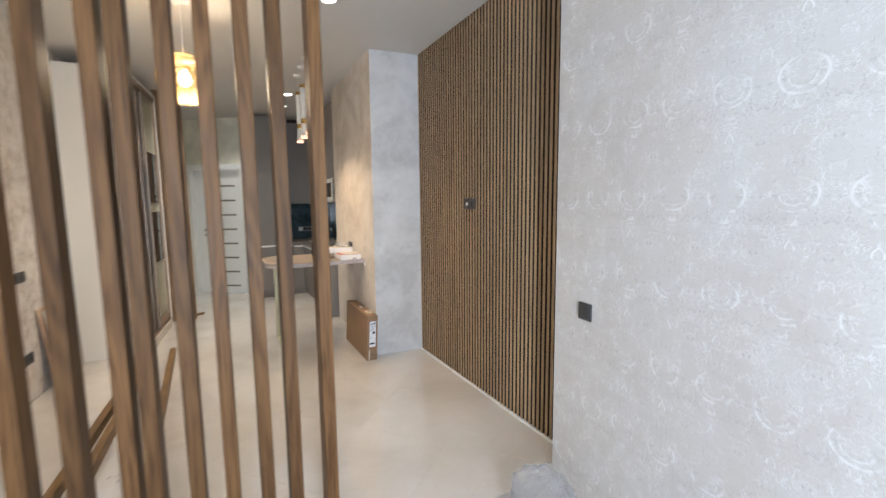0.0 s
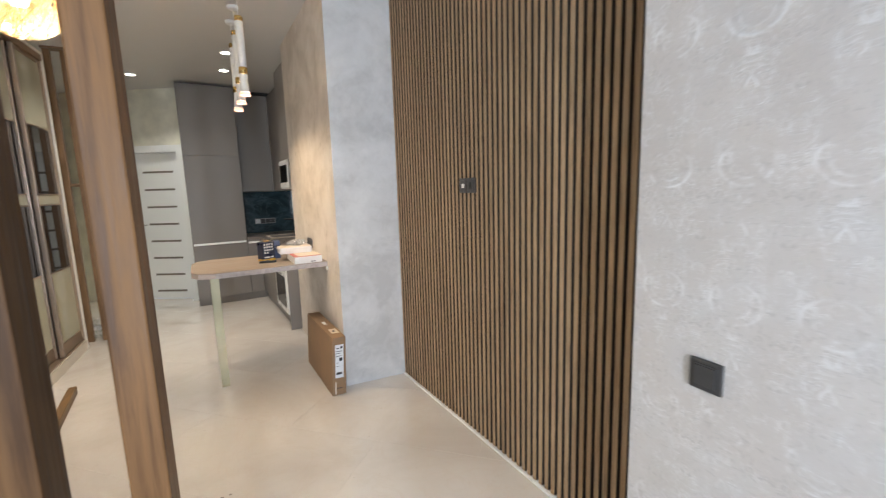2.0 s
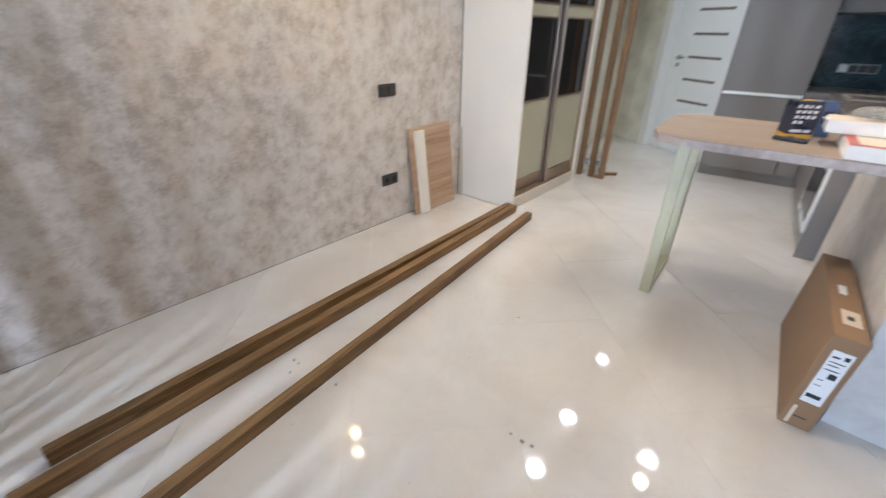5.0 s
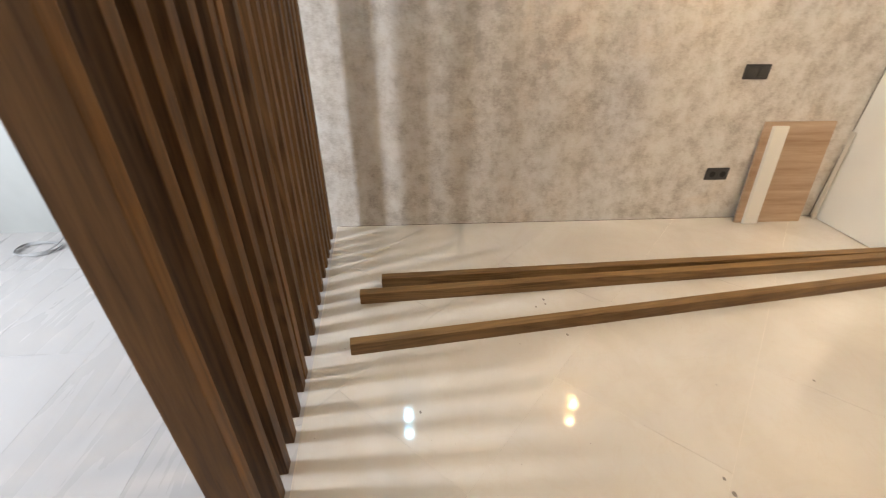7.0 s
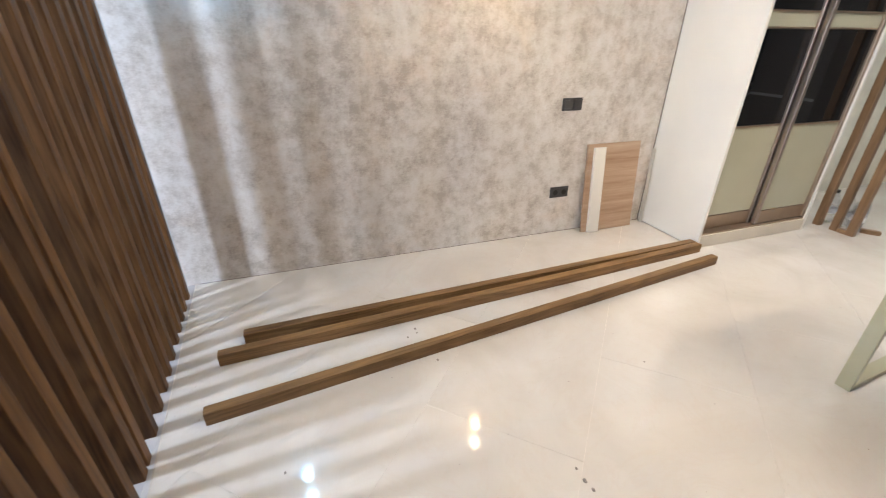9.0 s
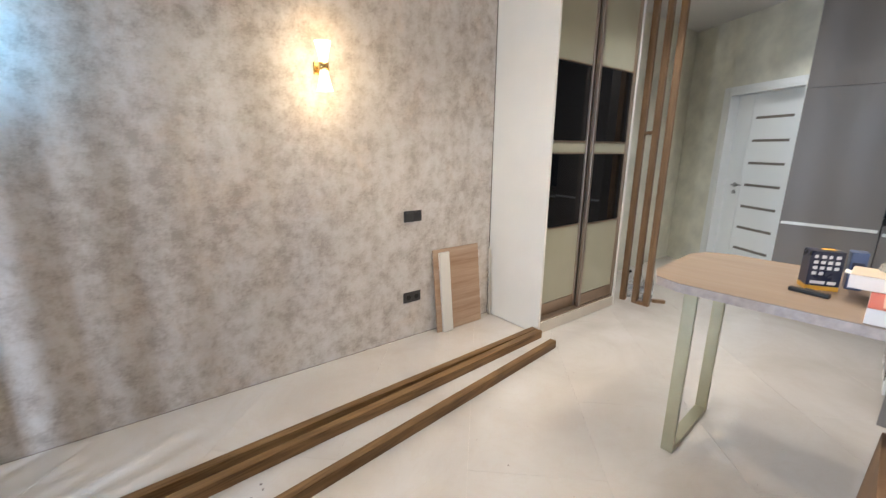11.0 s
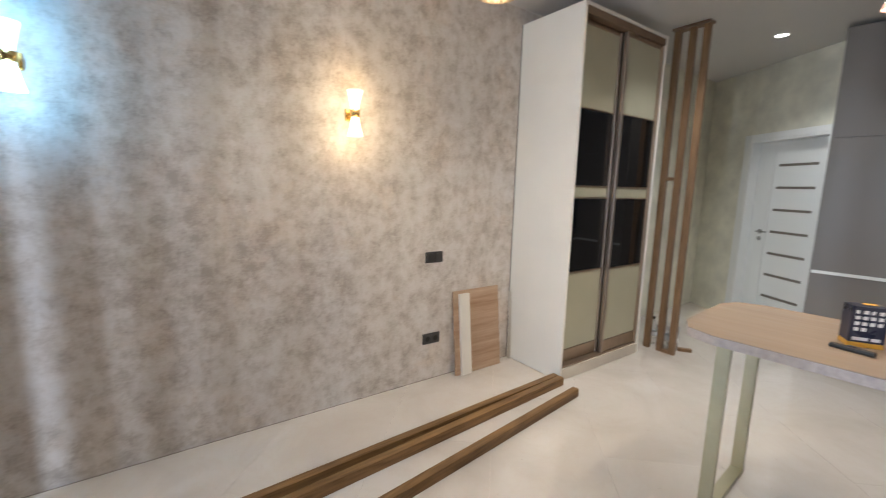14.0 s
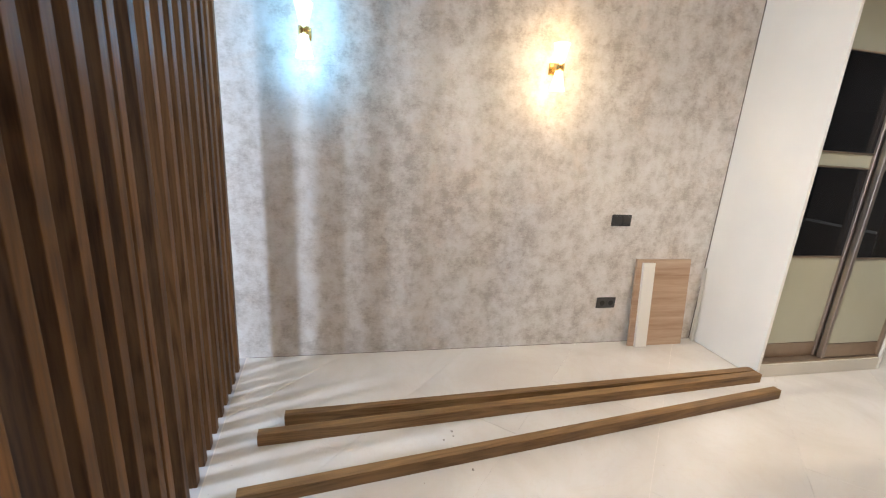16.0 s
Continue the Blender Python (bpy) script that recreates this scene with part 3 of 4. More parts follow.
for i, (x, y) in enumerate(((-0.87, 6.18), (-0.77, 6.19), (-0.67, 6.18), (-0.72, 6.29))):
    b = thing("water_bottle", "clear plastic water bottle standing on the tile floor", "bottle", (x, y, 0), "bottles behind the screen")
    part("bottle_body", lathe([(0.0, 0.001), (0.04, 0.001), (0.045, 0.02), (0.042, 0.07), (0.045, 0.13), (0.045, 0.19), (0.02, 0.24), (0.014, 0.25), (0.0, 0.25)], 16), FILM, b)
    part("cap", lathe([(0.0, 0.25), (0.017, 0.25), (0.017, 0.272), (0.0, 0.272)], 12), DARKHOLE, b)
    part("paper_band", lathe([(0.0462, 0.085), (0.0462, 0.125)], 16), PAPER, b)

# ---- entrance door ----
door = tagged(new("door_1"), "white lacquered interior door with dark horizontal slots, closed", "door", kind="structure")
door.matrix_world = DOORWALL
for nm, d in (("architrave", (-0.090, -0.015, -0.016, 0.0, 0, 2.135)), ("architrave", (0.885, 0.96, -0.016, 0.0, 0, 2.135)), ("architrave", (-0.0145, 0.8845, -0.016, 0.0, 2.07, 2.135)),
              ("jamb", (-0.0145, 0.010, -0.012, 0.15, 0, 2.07)), ("door_stop", (0.0105, 0.1025, 0.100, 0.15, 0, 2.044)), ("jamb", (0.86, 0.885, -0.012, 0.15, 0, 2.07)), ("jamb", (0.0105, 0.8595, -0.012, 0.15, 2.045, 2.07))):
    part(nm, box(*d, 0.003), WHITE, door)
leaf = part("door_leaf", box(0.103, 0.857, 0.09, 0.128, 0.006, 2.042, 0.003), WHITE, door)
part("stile", box(0.106, 0.232, 0.083, 0.0895, 0.008, 2.04, 0.002), WHITE, leaf)
part("stile", box(0.80, 0.854, 0.083, 0.0895, 0.008, 2.04, 0.002), WHITE, leaf)
SLOTZ = [1.79 - 0.238 * i for i in range(8)]
edges = [2.04] + SLOTZ + [0.008]
for a, b in zip(edges, edges[1:]):
    part("panel", box(0.236, 0.796, 0.084, 0.0895, b + 0.016, a - 0.016 if a < 2.0 else a, 0.002), WHITE, leaf)
for z in SLOTZ:
    part("slot", box(0.29, 0.72, 0.0825, 0.0893, z - 0.013, z + 0.013), SLOT, leaf)
    for xa, xb in ((0.236, 0.289), (0.721, 0.796)):
        part("slot_end", box(xa, xb, 0.084, 0.0895, z - 0.0158, z + 0.0158), WHITE, leaf)
h = part("handle", disc_rod(bmesh.new(), (0.165, 0.083, 1.065), (0.165, 0.075, 1.065), 0.026, 20), STEEL, leaf, "satin steel lever handle")
part("lever", disc_rod(disc_rod(bmesh.new(), (0.165, 0.075, 1.065), (0.165, 0.035, 1.065), 0.009), (0.160, 0.038, 1.065), (0.285, 0.038, 1.068), 0.009), STEEL, h)
part("lock_rose", disc_rod(bmesh.new(), (0.165, 0.083, 0.985), (0.165, 0.074, 0.985), 0.023, 20), STEEL, leaf)

# ---- kitchen ----


def unit(name, label, x0, x1, y0, y1, z0, z1, face, splits=(), mat=KITCHEN, strip=None):
    """A cabinet carcass with flush doors on its face ('s' or 'w'); splits are the heights of the door joints."""
    u = thing(name, label, "cabinet", group="kitchen units", turn=KF @ Matrix.Translation((x0, y0, z0)))
    dx, dy, dz = x1 - x0, y1 - y0, z1 - z0
    if face == 's':
        part("carcass", box(0, dx, 0.020, dy, 0, dz, 0.002), mat, u)
    else:
        part("carcass", box(0.020, dx, 0, dy, 0, dz, 0.002), mat, u)
    cuts = [0.0] + [s - z0 for s in splits] + [dz]
    for a, b in zip(cuts, cuts[1:]):
        if face == 's':
            part("cabinet_door", box(0.0015, dx - 0.0015, 0, 0.019, a + 0.0018, b - 0.0018, 0.0015), mat, u)
        else:
            part("cabinet_door", box(0, 0.019, 0.0015, dy - 0.0015, a + 0.0018, b - 0.0018, 0.0015), mat, u)
    if strip:
        z, h = strip
        if face == 's':
            part("handle_strip", box(0.012, dx - 0.012, -0.010, -0.0005, z - z0, z + h - z0, 0.002), ALU, u, "bright aluminium handle strip")
        else:
            part("handle_strip", box(-0.010, -0.0005, 0.012, dy - 0.012, z - z0, z + h - z0, 0.002), ALU, u, "bright aluminium handle strip")
    return u


unit("tall_cabinet", "tall matte taupe fridge cabinet with aluminium handle strip", 0.0, 0.640, 0.0, 0.62, 0.10, 2.83, 's', (0.815, 1.958), strip=(0.808, 0.026))
unit("wall_cabinet", "matte taupe wall cabinet reaching near the ceiling", 0.644, 1.088, 0.27, 0.62, 1.49, 2.81, 's')
unit("base_cabinet", "matte taupe base cabinet with aluminium handle strip", 0.644, 0.806, 0.01, 0.62, 0.10, 0.83, 's', strip=(0.785, 0.026))
unit("base_cabinet", "matte taupe base cabinet in the kitchen corner", 0.81, 1.42, -1.03, 0.62, 0.10, 0.83, 'w', strip=(0.785, 0.026))
unit("wall_cabinet", "matte taupe wall cabinet above the microwave", 0.965, 1.42, -1.69, -1.0, 1.82, 2.81, 'w')
unit("wall_cabinet", "matte taupe wall cabinet in the kitchen corner", 1.09, 1.42, -0.997, 0.268, 1.49, 2.81, 'w')
oven_house = unit("oven_cabinet", "taupe base cabinet housing a built-in oven", 0.81, 1.30, -1.685, -1.033, 0.10, 0.83, 'w')
part("end_panel", box(-0.012, 0.35, -0.018, -0.0005, -0.10, 0.73, 0.001), KITCHEN, oven_house)
oven = thing("built_in_oven", "white built-in oven with black glass door", "oven", turn=KF @ Matrix.Translation((0.81, -1.66, 0.16)))
part("oven_door", box(-0.022, -0.001, 0, 0.60, 0.0, 0.50, 0.004), WHITEPLASTIC, oven)
part("oven_glass", box(-0.026, -0.0225, 0.06, 0.54, 0.06, 0.40, 0.002), BLACKGLASS, oven)
part("control_panel", box(-0.024, -0.001, 0, 0.60, 0.505, 0.60, 0.003), STEEL, oven)
part("oven_handle", disc_rod(bmesh.new(), (-0.055, 0.05, 0.45), (-0.055, 0.55, 0.45), 0.008), STEEL, oven)
mw = thing("microwave", "white built-in microwave under the wall cabinet", "microwave", turn=KF @ Matrix.Translation((0.945, -1.66, 1.50)))
part("microwave_body", box(0.0, 0.47, 0.0, 0.62, 0.0, 0.318, 0.004), WHITEPLASTIC, mw)
part("microwave_door", box(-0.012, -0.0005, 0.15, 0.61, 0.01, 0.31, 0.003), WHITEPLASTIC, mw)
part("microwave_window", box(-0.014, -0.0125, 0.22, 0.58, 0.07, 0.26, 0.001), BLACKGLASS, mw)
part("microwave_controls", box(-0.012, -0.0005, 0.01, 0.145, 0.01, 0.31, 0.003), STEEL, mw)
top_bm = box(0.644, 1.42, -0.008, 0.604, 0.832, 0.87, 0.002)
cuboid(top_bm, 0.795, 1.42, -1.69, -0.0085, 0.832, 0.87, 0.002)
wtop = part("worktop", top_bm, WORKTOP)
wtop.matrix_world = KF
tagged(wtop, "brown stone-look kitchen worktop on the base cabinets", "worktop")
structure("backsplash", box(0.644, 1.404, 0.606, 0.6245, 0.872, 1.487, 0, KF), SPLASH, "dark teal marble-look glass backsplash", "backsplash")
structure("backsplash_east", box(1.406, 1.4245, -1.69, 0.6245, 0.872, 1.487, 0, KF), SPLASH, "dark teal marble-look glass backsplash", "backsplash")
for d in ((0.0, 0.85, 0.05, 0.10, 0, 0.099), (0.85, 0.90, -1.68, 0.0495, 0, 0.099)):
    structure("plinth", box(*d, 0.001, KF), KITCHEN, "taupe kitchen plinth board on the floor", "plinth")
structure("filler_strip", box(0.01, 1.42, 0.30, 0.60, 2.832, TOP - 0.001, 0, KF), KITCHENDARK, "dark recessed gap strip above the cabinets", "trim")
sink = thing("kitchen_sink", "beige inset composite sink with tap", "sink", turn=KF @ Matrix.Translation((0.88, -0.45, 0.872)))
bm = box(0, 0.40, 0, 0.03, 0, 0.008, 0.002)
cuboid(bm, 0, 0.40, 0.41, 0.44, 0, 0.008, 0.002)
cuboid(bm, 0, 0.03, 0.031, 0.409, 0, 0.008, 0.002)
cuboid(bm, 0.37, 0.40, 0.031, 0.409, 0, 0.008, 0.002)
part("rim", bm, TAPE, sink)
part("basin", box(0.031, 0.369, 0.031, 0.409, 0.0005, 0.003), WORKTOP, sink)
part("tap", disc_rod(disc_rod(bmesh.new(), (0.385, 0.22, 0.008), (0.385, 0.22, 0.22), 0.012), (0.385, 0.22, 0.22), (0.22, 0.22, 0.23), 0.010), DARKHOLE, sink)
ks = thing("kitchen_socket", "row of four steel-framed wall sockets on the backsplash", "socket", turn=KF @ Matrix.Translation((0.84, 0.606, 1.045)))
part("socket_frame", box(0, 0.29, -0.012, -0.0005, -0.04, 0.04, 0.003), STEEL, ks)
for i in range(4):
    s = part("socket_insert", box(0.008 + 0.07 * i, 0.07 + 0.07 * i, -0.014, -0.0125, -0.031, 0.031, 0.002), WHITEPLASTIC if i == 0 else ANTHRACITE, ks)

# ---- bar table ----
TABLE = Matrix.Translation((0.295, 4.0, 0)) @ Matrix.Rotation(radians(4.4), 4, 'Z')
table = thing("bar_table", "pale wood bar table on a gold loop leg", "table", turn=TABLE)
TX, TY, TZ = 0.924, 0.745, 0.912


def rounded(x0, x1, y0, y1, r, n=8):
    pts = [(x1, y0), (x1, y1)]
    for cx, cy, a0 in ((x0 + r, y1 - r, 90), (x0 + r, y0 + r, 180)):
        for i in range(n + 1):
            a = radians(a0 + 90 * i / n)
            pts.append((cx + r * math.cos(a), cy + r * math.sin(a)))
    return pts


part("tabletop", prism(rounded(0.0, TX, 0.0, TY, 0.15, 2), TZ - 0.002, TZ), TABLEWOOD, table)
part("edge_band", prism(rounded(0.0005, TX, 0.0005, TY - 0.0005, 0.15, 2), TZ - 0.038, TZ - 0.0021), EDGE, table, "grey rough-cut table edge")
leg = part("loop_leg", box(0.115, 0.170, 0.195, 0.218, 0.0, TZ - 0.0385, 0.002), GOLD, table, "pale gold rectangular loop leg")
part("leg_bar", box(0.115, 0.170, 0.690, 0.713, 0.0, TZ - 0.0385, 0.002), GOLD, leg)
part("foot_bar", box(0.115, 0.170, 0.2185, 0.6895, 0.0, 0.025, 0.002), GOLD, leg)
off = part("wood_offcut", box(0, 0.115, -0.02, 0.02, 0, 0.03, 0.002), POSTWOOD)
off.matrix_world = Matrix.Translation((-0.63, 6.20, 0.001)) @ Matrix.Rotation(radians(35), 4, 'Z')
tagged(off, "short brown wood offcut lying behind the screen", "wood offcut")

# ---- lamps ----
for px, py in DOWNLIGHTS:
    d = thing("downlight", "small round recessed ceiling spotlight, lit", "ceiling light", (px, py, TOP), "ceiling spotlights")
    part("trim_ring", lathe([(0.045, -0.001), (0.047, -0.010), (0.054, -0.010), (0.058, -0.001)], 28), WHITEPLASTIC, d)
    part("lens", lathe([(0.0, -0.006), (0.045, -0.006)], 28), LENSWARM, d)

globe = thing("globe_pendant", "woven rattan globe lamp hanging from the ceiling, lit", "pendant lamp", (GLOBE[0], GLOBE[1], TOP))
part("canopy", lathe([(0.0, -0.03), (0.045, -0.03), (0.052, -0.02), (0.052, -0.001)], 24), WHITEPLASTIC, globe)
GZ = GLOBE[2] - TOP
part("cord", disc_rod(bmesh.new(), (0, 0, -0.03), (0, 0, GZ + 0.16), 0.004, 8), WHITEPLASTIC, globe)
part("bulb", lathe([(0.0, GZ - 0.045), (0.028, GZ - 0.035), (0.042, GZ - 0.005), (0.034, GZ + 0.03), (0.016, GZ + 0.06), (0.0, GZ + 0.07)], 20), BULB, globe)
rng = random.Random(7)
gr = 0.172
bm = bmesh.new()
for k in range(190):
    ax = Vector((rng.gauss(0, 1), rng.gauss(0, 1), rng.gauss(0, 1))).normalized()
    u = ax.orthogonal().normalized()
    w = ax.cross(u)
    off = rng.uniform(-0.75, 0.75)
    rr, start, sweep = math.sqrt(1 - off * off), rng.uniform(0, 6.28), rng.uniform(3.2, 6.2)
    steps = 44
    prev = None
    thick = rng.uniform(0.0012, 0.0020)
    wob, ph = rng.uniform(0.0, 0.10), rng.uniform(0, 6.28)
    for i in range(steps + 1):
        a = start + sweep * i / steps
        o = off + wob * math.sin(3 * a + ph)
        o = max(-0.97, min(0.97, o))
        rr = math.sqrt(1 - o * o)
        c = (ax * o + (u * math.cos(a) + w * math.sin(a)) * rr)
        side = ax * thick
        base = Vector((0, 0, GZ)) + c * gr
        ring = [bm.verts.new(base + side), bm.verts.new(base + c * thick), bm.verts.new(base - side), bm.verts.new(base - c * thick)]
        if prev:
            for j in range(4):
                bm.faces.new((prev[j], prev[(j + 1) % 4], ring[(j + 1) % 4], ring[j]))
        prev = ring
shade = part("shade", bm, RATTAN, globe, "open woven rattan ball shade")
tagged(shade, kind="stuff")

for px, py in PENDANTS:
    d = thing("tube_pendant", "slim white tube pendant with brass band, lit", "pendant lamp", (px, py, TOP), "tube pendants over the table")
    part("canopy", lathe([(0.0, -0.022), (0.035, -0.022), (0.04, -0.015), (0.04, -0.001)], 20), WHITEPLASTIC, d)
    part("cord", disc_rod(bmesh.new(), (0, 0, -0.022), (0, 0, -0.18), 0.0022, 8), WHITEPLASTIC, d)
    part("top_cap", lathe([(0.0, -0.178), (0.0260, -0.178), (0.0277, -0.182), (0.0277, -0.21), (0.0, -0.21)], 24), BRASS, d)
    part("tube", lathe([(0.0252, -0.2105), (0.0269, -0.212), (0.0269, -0.515), (0.0252, -0.517)], 24), WHITEPLASTIC, d)
    part("band", lathe([(0.0252, -0.5175), (0.0290, -0.519), (0.0290, -0.563), (0.0252, -0.5645)], 24), BRASS, d)
    part("flared_shade", lathe([(0.0265, -0.565), (0.0272, -0.62), (0.0322, -0.688), (0.0297, -0.686), (0.0244, -0.62)], 24), WHITEPLASTIC, d)
    part("glass_rim", lathe([(0.0322, -0.6885), (0.0375, -0.712), (0.0350, -0.711), (0.0297, -0.6885)], 24), PENDRIM, d, "glowing frosted glass rim")
    part("diffuser", lathe([(0.0, -0.700), (0.0325, -0.700)], 24), PENDGLOW, d)

for sy, sz, col, watts in SCONCES:
    cool = col[2] > 0.9
    s = thing("wall_sconce", "hourglass glass wall sconce with brass band, lit " + ("cool white" if cool else "warm yellow"), "wall lamp", (LEFT, sy, sz), "sconces on the wallpaper wall")
    part("wall_plate", box(0.001, 0.016, -0.03, 0.03, -0.035, 0.035, 0.004), BRASS, s)
    part("arm", disc_rod(bmesh.new(), (0.016, 0, 0), (0.07, 0, 0), 0.008), BRASS, s)
    part("band", lathe([(0.022, -0.021), (0.030, -0.020), (0.030, 0.020), (0.022, 0.021)], 28, (0.088, 0, 0)), BRASS, s)
    for side, nm in ((1, "upper_glass"), (-1, "lower_glass")):
        prof = [(0.022, side * 0.022), (0.027, side * 0.05), (0.036, side * 0.09), (0.047, side * 0.132), (0.045, side * 0.132), (0.034, side * 0.09), (0.025, side * 0.05), (0.019, side * 0.023)]
        g = part(nm, lathe(prof, 28, (0.088, 0, 0)), GLASSCOOL if cool else GLASSWARM, s)
        g.visible_shadow = False

# ---- sockets and switches ----


def wall_plate(name, label, category, m, gangs, kinds):
    """A framed plate in its own plane: x along the wall, z up, y out of the wall."""
    o = thing(name, label, category, turn=m)
    w = 0.071 * gangs + 0.011
    part("frame", box(-w / 2, w / 2, 0.0005, 0.010, -0.041, 0.041, 0.004), ANTHRACITE, o)
    for i, k in enumerate(kinds):
        cx = -w / 2 + 0.0055 + 0.0355 + 0.071 * i
        ins = part("insert", box(cx - 0.031, cx + 0.031, 0.0105, 0.0135, -0.031, 0.031, 0.002), ANTHRACITE, o)
        if k == 'socket':
            part("socket_well", disc_rod(bmesh.new(), (cx, 0.0136, 0), (cx, 0.0145, 0), 0.020, 24), DARKHOLE, ins)
        elif k == 'data':
            part("port", box(cx - 0.012, cx + 0.012, 0.0136, 0.0148, -0.012, 0.010, 0.001), WHITEPLASTIC, ins)
        elif k == 'antenna':
            part("port", box(cx - 0.010, cx + 0.010, 0.0136, 0.0148, -0.018, 0.018, 0.001), DARKHOLE, ins)
        elif k == 'switch':
            part("rocker", box(cx - 0.027, cx + 0.027, 0.0136, 0.0175, -0.027, 0.027, 0.003), ANTHRACITE, ins)
    return o


def on_west(y, z):
    return Matrix.Translation((LEFT, y, z)) @ Matrix.Rotation(radians(-90), 4, 'Z')


def on_east(x, y, z):
    return Matrix.Translation((x, y, z)) @ Matrix.Rotation(radians(90), 4, 'Z')


wall_plate("wall_switch", "double anthracite switch plate on the wallpaper", "switch", on_west(3.925, 0.952), 2, ('switch', 'switch'))
wall_plate("wall_socket", "double anthracite power socket low on the wallpaper", "socket", on_west(3.912, 0.327), 2, ('socket', 'socket'))
wall_plate("wall_switch", "single anthracite light switch on the damask wallpaper", "switch", on_east(RIGHT, 1.385, 0.958), 1, ('switch',))
wall_plate("tv_socket", "double anthracite television socket on the slat panel", "socket", Matrix.Translation((panel_x(2.79) - 0.0005, 2.79, 1.463)) @ Matrix.Rotation(radians(90) + math.atan(PANELSLOPE), 4, 'Z'), 2, ('antenna', 'data'))
wall_plate("wall_socket", "double anthracite socket above the bar table", "socket", Matrix.Translation((1.1755, 4.59, 1.01)) @ Matrix.Rotation(radians(90 + 4.3), 4, 'Z'), 2, ('socket', 'socket'))

# ---- loose slats on the floor ----


def beam(name, a, b, z, label):
    a, b = Vector((*a, z)), Vector((*b, z))
    ln = (b - a).length
    o = part(name, box(-0.024, 0.024, 0, ln, 0, 0.060, 0.003), WALNUT_Y)
    o.matrix_world = Matrix.Translation(a) @ Matrix.Rotation(math.atan2(-(b - a).x, (b - a).y), 4, 'Z')
    return tagged(o, label, "wooden beam", "loose slats on the floor")


beam("wooden_beam", (-0.250, 1.632), (-0.612, 4.655), 0, "long brown wooden slat lying on the tile floor")
beam("wooden_beam", (-0.594, 1.638), (-0.786, 4.708), 0, "long brown wooden slat lying on the tile floor")
beam("wooden_beam", (-0.724, 1.738), (-0.838, 4.708), 0, "long brown wooden slat lying on the tile floor")

# ---- boards leaning on the west wall ----
lean = math.atan2(0.070, 0.66)
brd = part("laminate_board", box(-0.018, 0, 0, 0.465, 0, 0.668, 0.001), BOARDWOOD)
brd.matrix_world = Matrix.Translation((-1.313, 4.105, 0.0022)) @ Matrix.Rotation(-lean, 4, 'Y')
tagged(brd, "light oak laminate board leaning against the wallpaper wall", "board")
stp = part("white_strip", box(0.0, 0.022, 0, 0.095, 0, 0.645, 0.001), CREAM)
stp.matrix_world = Matrix.Translation((-1.312, 4.150, 0.0012)) @ Matrix.Rotation(-lean, 4, 'Y')
tagged(stp, "narrow cream board leaning on the oak board", "board")
thin = part("hardboard_sheet", box(-0.030, 0, 0, 0.005, 0, 0.60, 0.0005), PLINTH)
thin.matrix_world = Matrix.Translation((-1.330, 4.700, 0.0022)) @ Matrix.Rotation(-lean * 0.4, 4, 'Y')
tagged(thin, "thin pale board offcut standing beside the wardrobe", "board")

# ---- cardboard box by the pier ----
bl = math.atan2(0.022, 0.43)
carton = thing("cardboard_box", "flat brown cardboard shipping box leaning against the pier", "box", turn=Matrix.Translation((1.110, 3.640, 0.0015)) @ Matrix.Rotation(radians(4.6), 4, 'Z') @ Matrix.Rotation(bl, 4, 'Y'))
CW, CL, CH = 0.100, 0.735, 0.430
part("carton", box(0, CW, 0, CL, 0, CH, 0.004), CARDBOARD, carton)
lab = part("shipping_label", box(0.022, 0.082, -0.0012, -0.0002, 0.13, 0.375), PAPER, carton, "white shipping label with printed bars")
for z0, z1, x0, x1 in ((0.345, 0.352, 0.03, 0.05), (0.345, 0.362, 0.06, 0.074), (0.325, 0.329, 0.03, 0.072), (0.31, 0.314, 0.03, 0.06), (0.29, 0.294, 0.03, 0.07), (0.255, 0.279, 0.05, 0.072), (0.24, 0.243, 0.03, 0.045), (0.215, 0.218, 0.03, 0.05), (0.155, 0.172, 0.028, 0.07)):
    part("printed_bar", box(x0, x1, -0.0018, -0.0013, z0, z1), INK, lab)
sp = part("pen_scribble", box(0.03, 0.072, -0.0008, -0.0002, 0.05, 0.055, 0, Matrix.Rotation(0.0, 4, 'Y')), INK, carton)
part("tape_patch", box(0.018, 0.03, -0.001, -0.0002, 0.01, 0.10), TAPE, carton)
tl = part("top_label", box(0.03, 0.085, 0.10, 0.21, CH + 0.0002, CH + 0.0012), TAPE, carton, "small paper label on the box top")
part("printed_bar", box(0.045, 0.065, 0.135, 0.165, CH + 0.0013, CH + 0.0018), INK, tl)
part("top_label", box(0.035, 0.06, 0.34, 0.42, CH + 0.0002, CH + 0.0012), PAPER, carton)

# ---- things on the bar table ----
Z = TZ + 0.0008
pk = thing("product_box", "dark navy product box with white icons and yellow base stripe", "box", turn=Matrix.Translation((0.770, 4.345, Z)) @ Matrix.Rotation(radians(30), 4, 'Z'))
part("carton", box(0, 0.105, 0, 0.075, 0.018, 0.155, 0.002), NAVY, pk)
part("base_stripe", box(0, 0.105, 0, 0.075, 0, 0.0178, 0.001), YELLOW, pk)
part("top_patch", box(0.05, 0.09, 0.040, 0.070, 0.1552, 0.1558), YELLOW, pk)
for r in range(4):
    for c in range(4):
        if r == 3 and c > 1:
            continue
        wd = 0.014 if r else 0.010 + 0.004 * (c % 2)
        part("printed_icon", box(0.012 + 0.022 * c, 0.012 + 0.022 * c + wd, -0.0010, -0.0002, 0.128 - 0.022 * r, 0.141 - 0.022 * r), WHITECARD, pk)
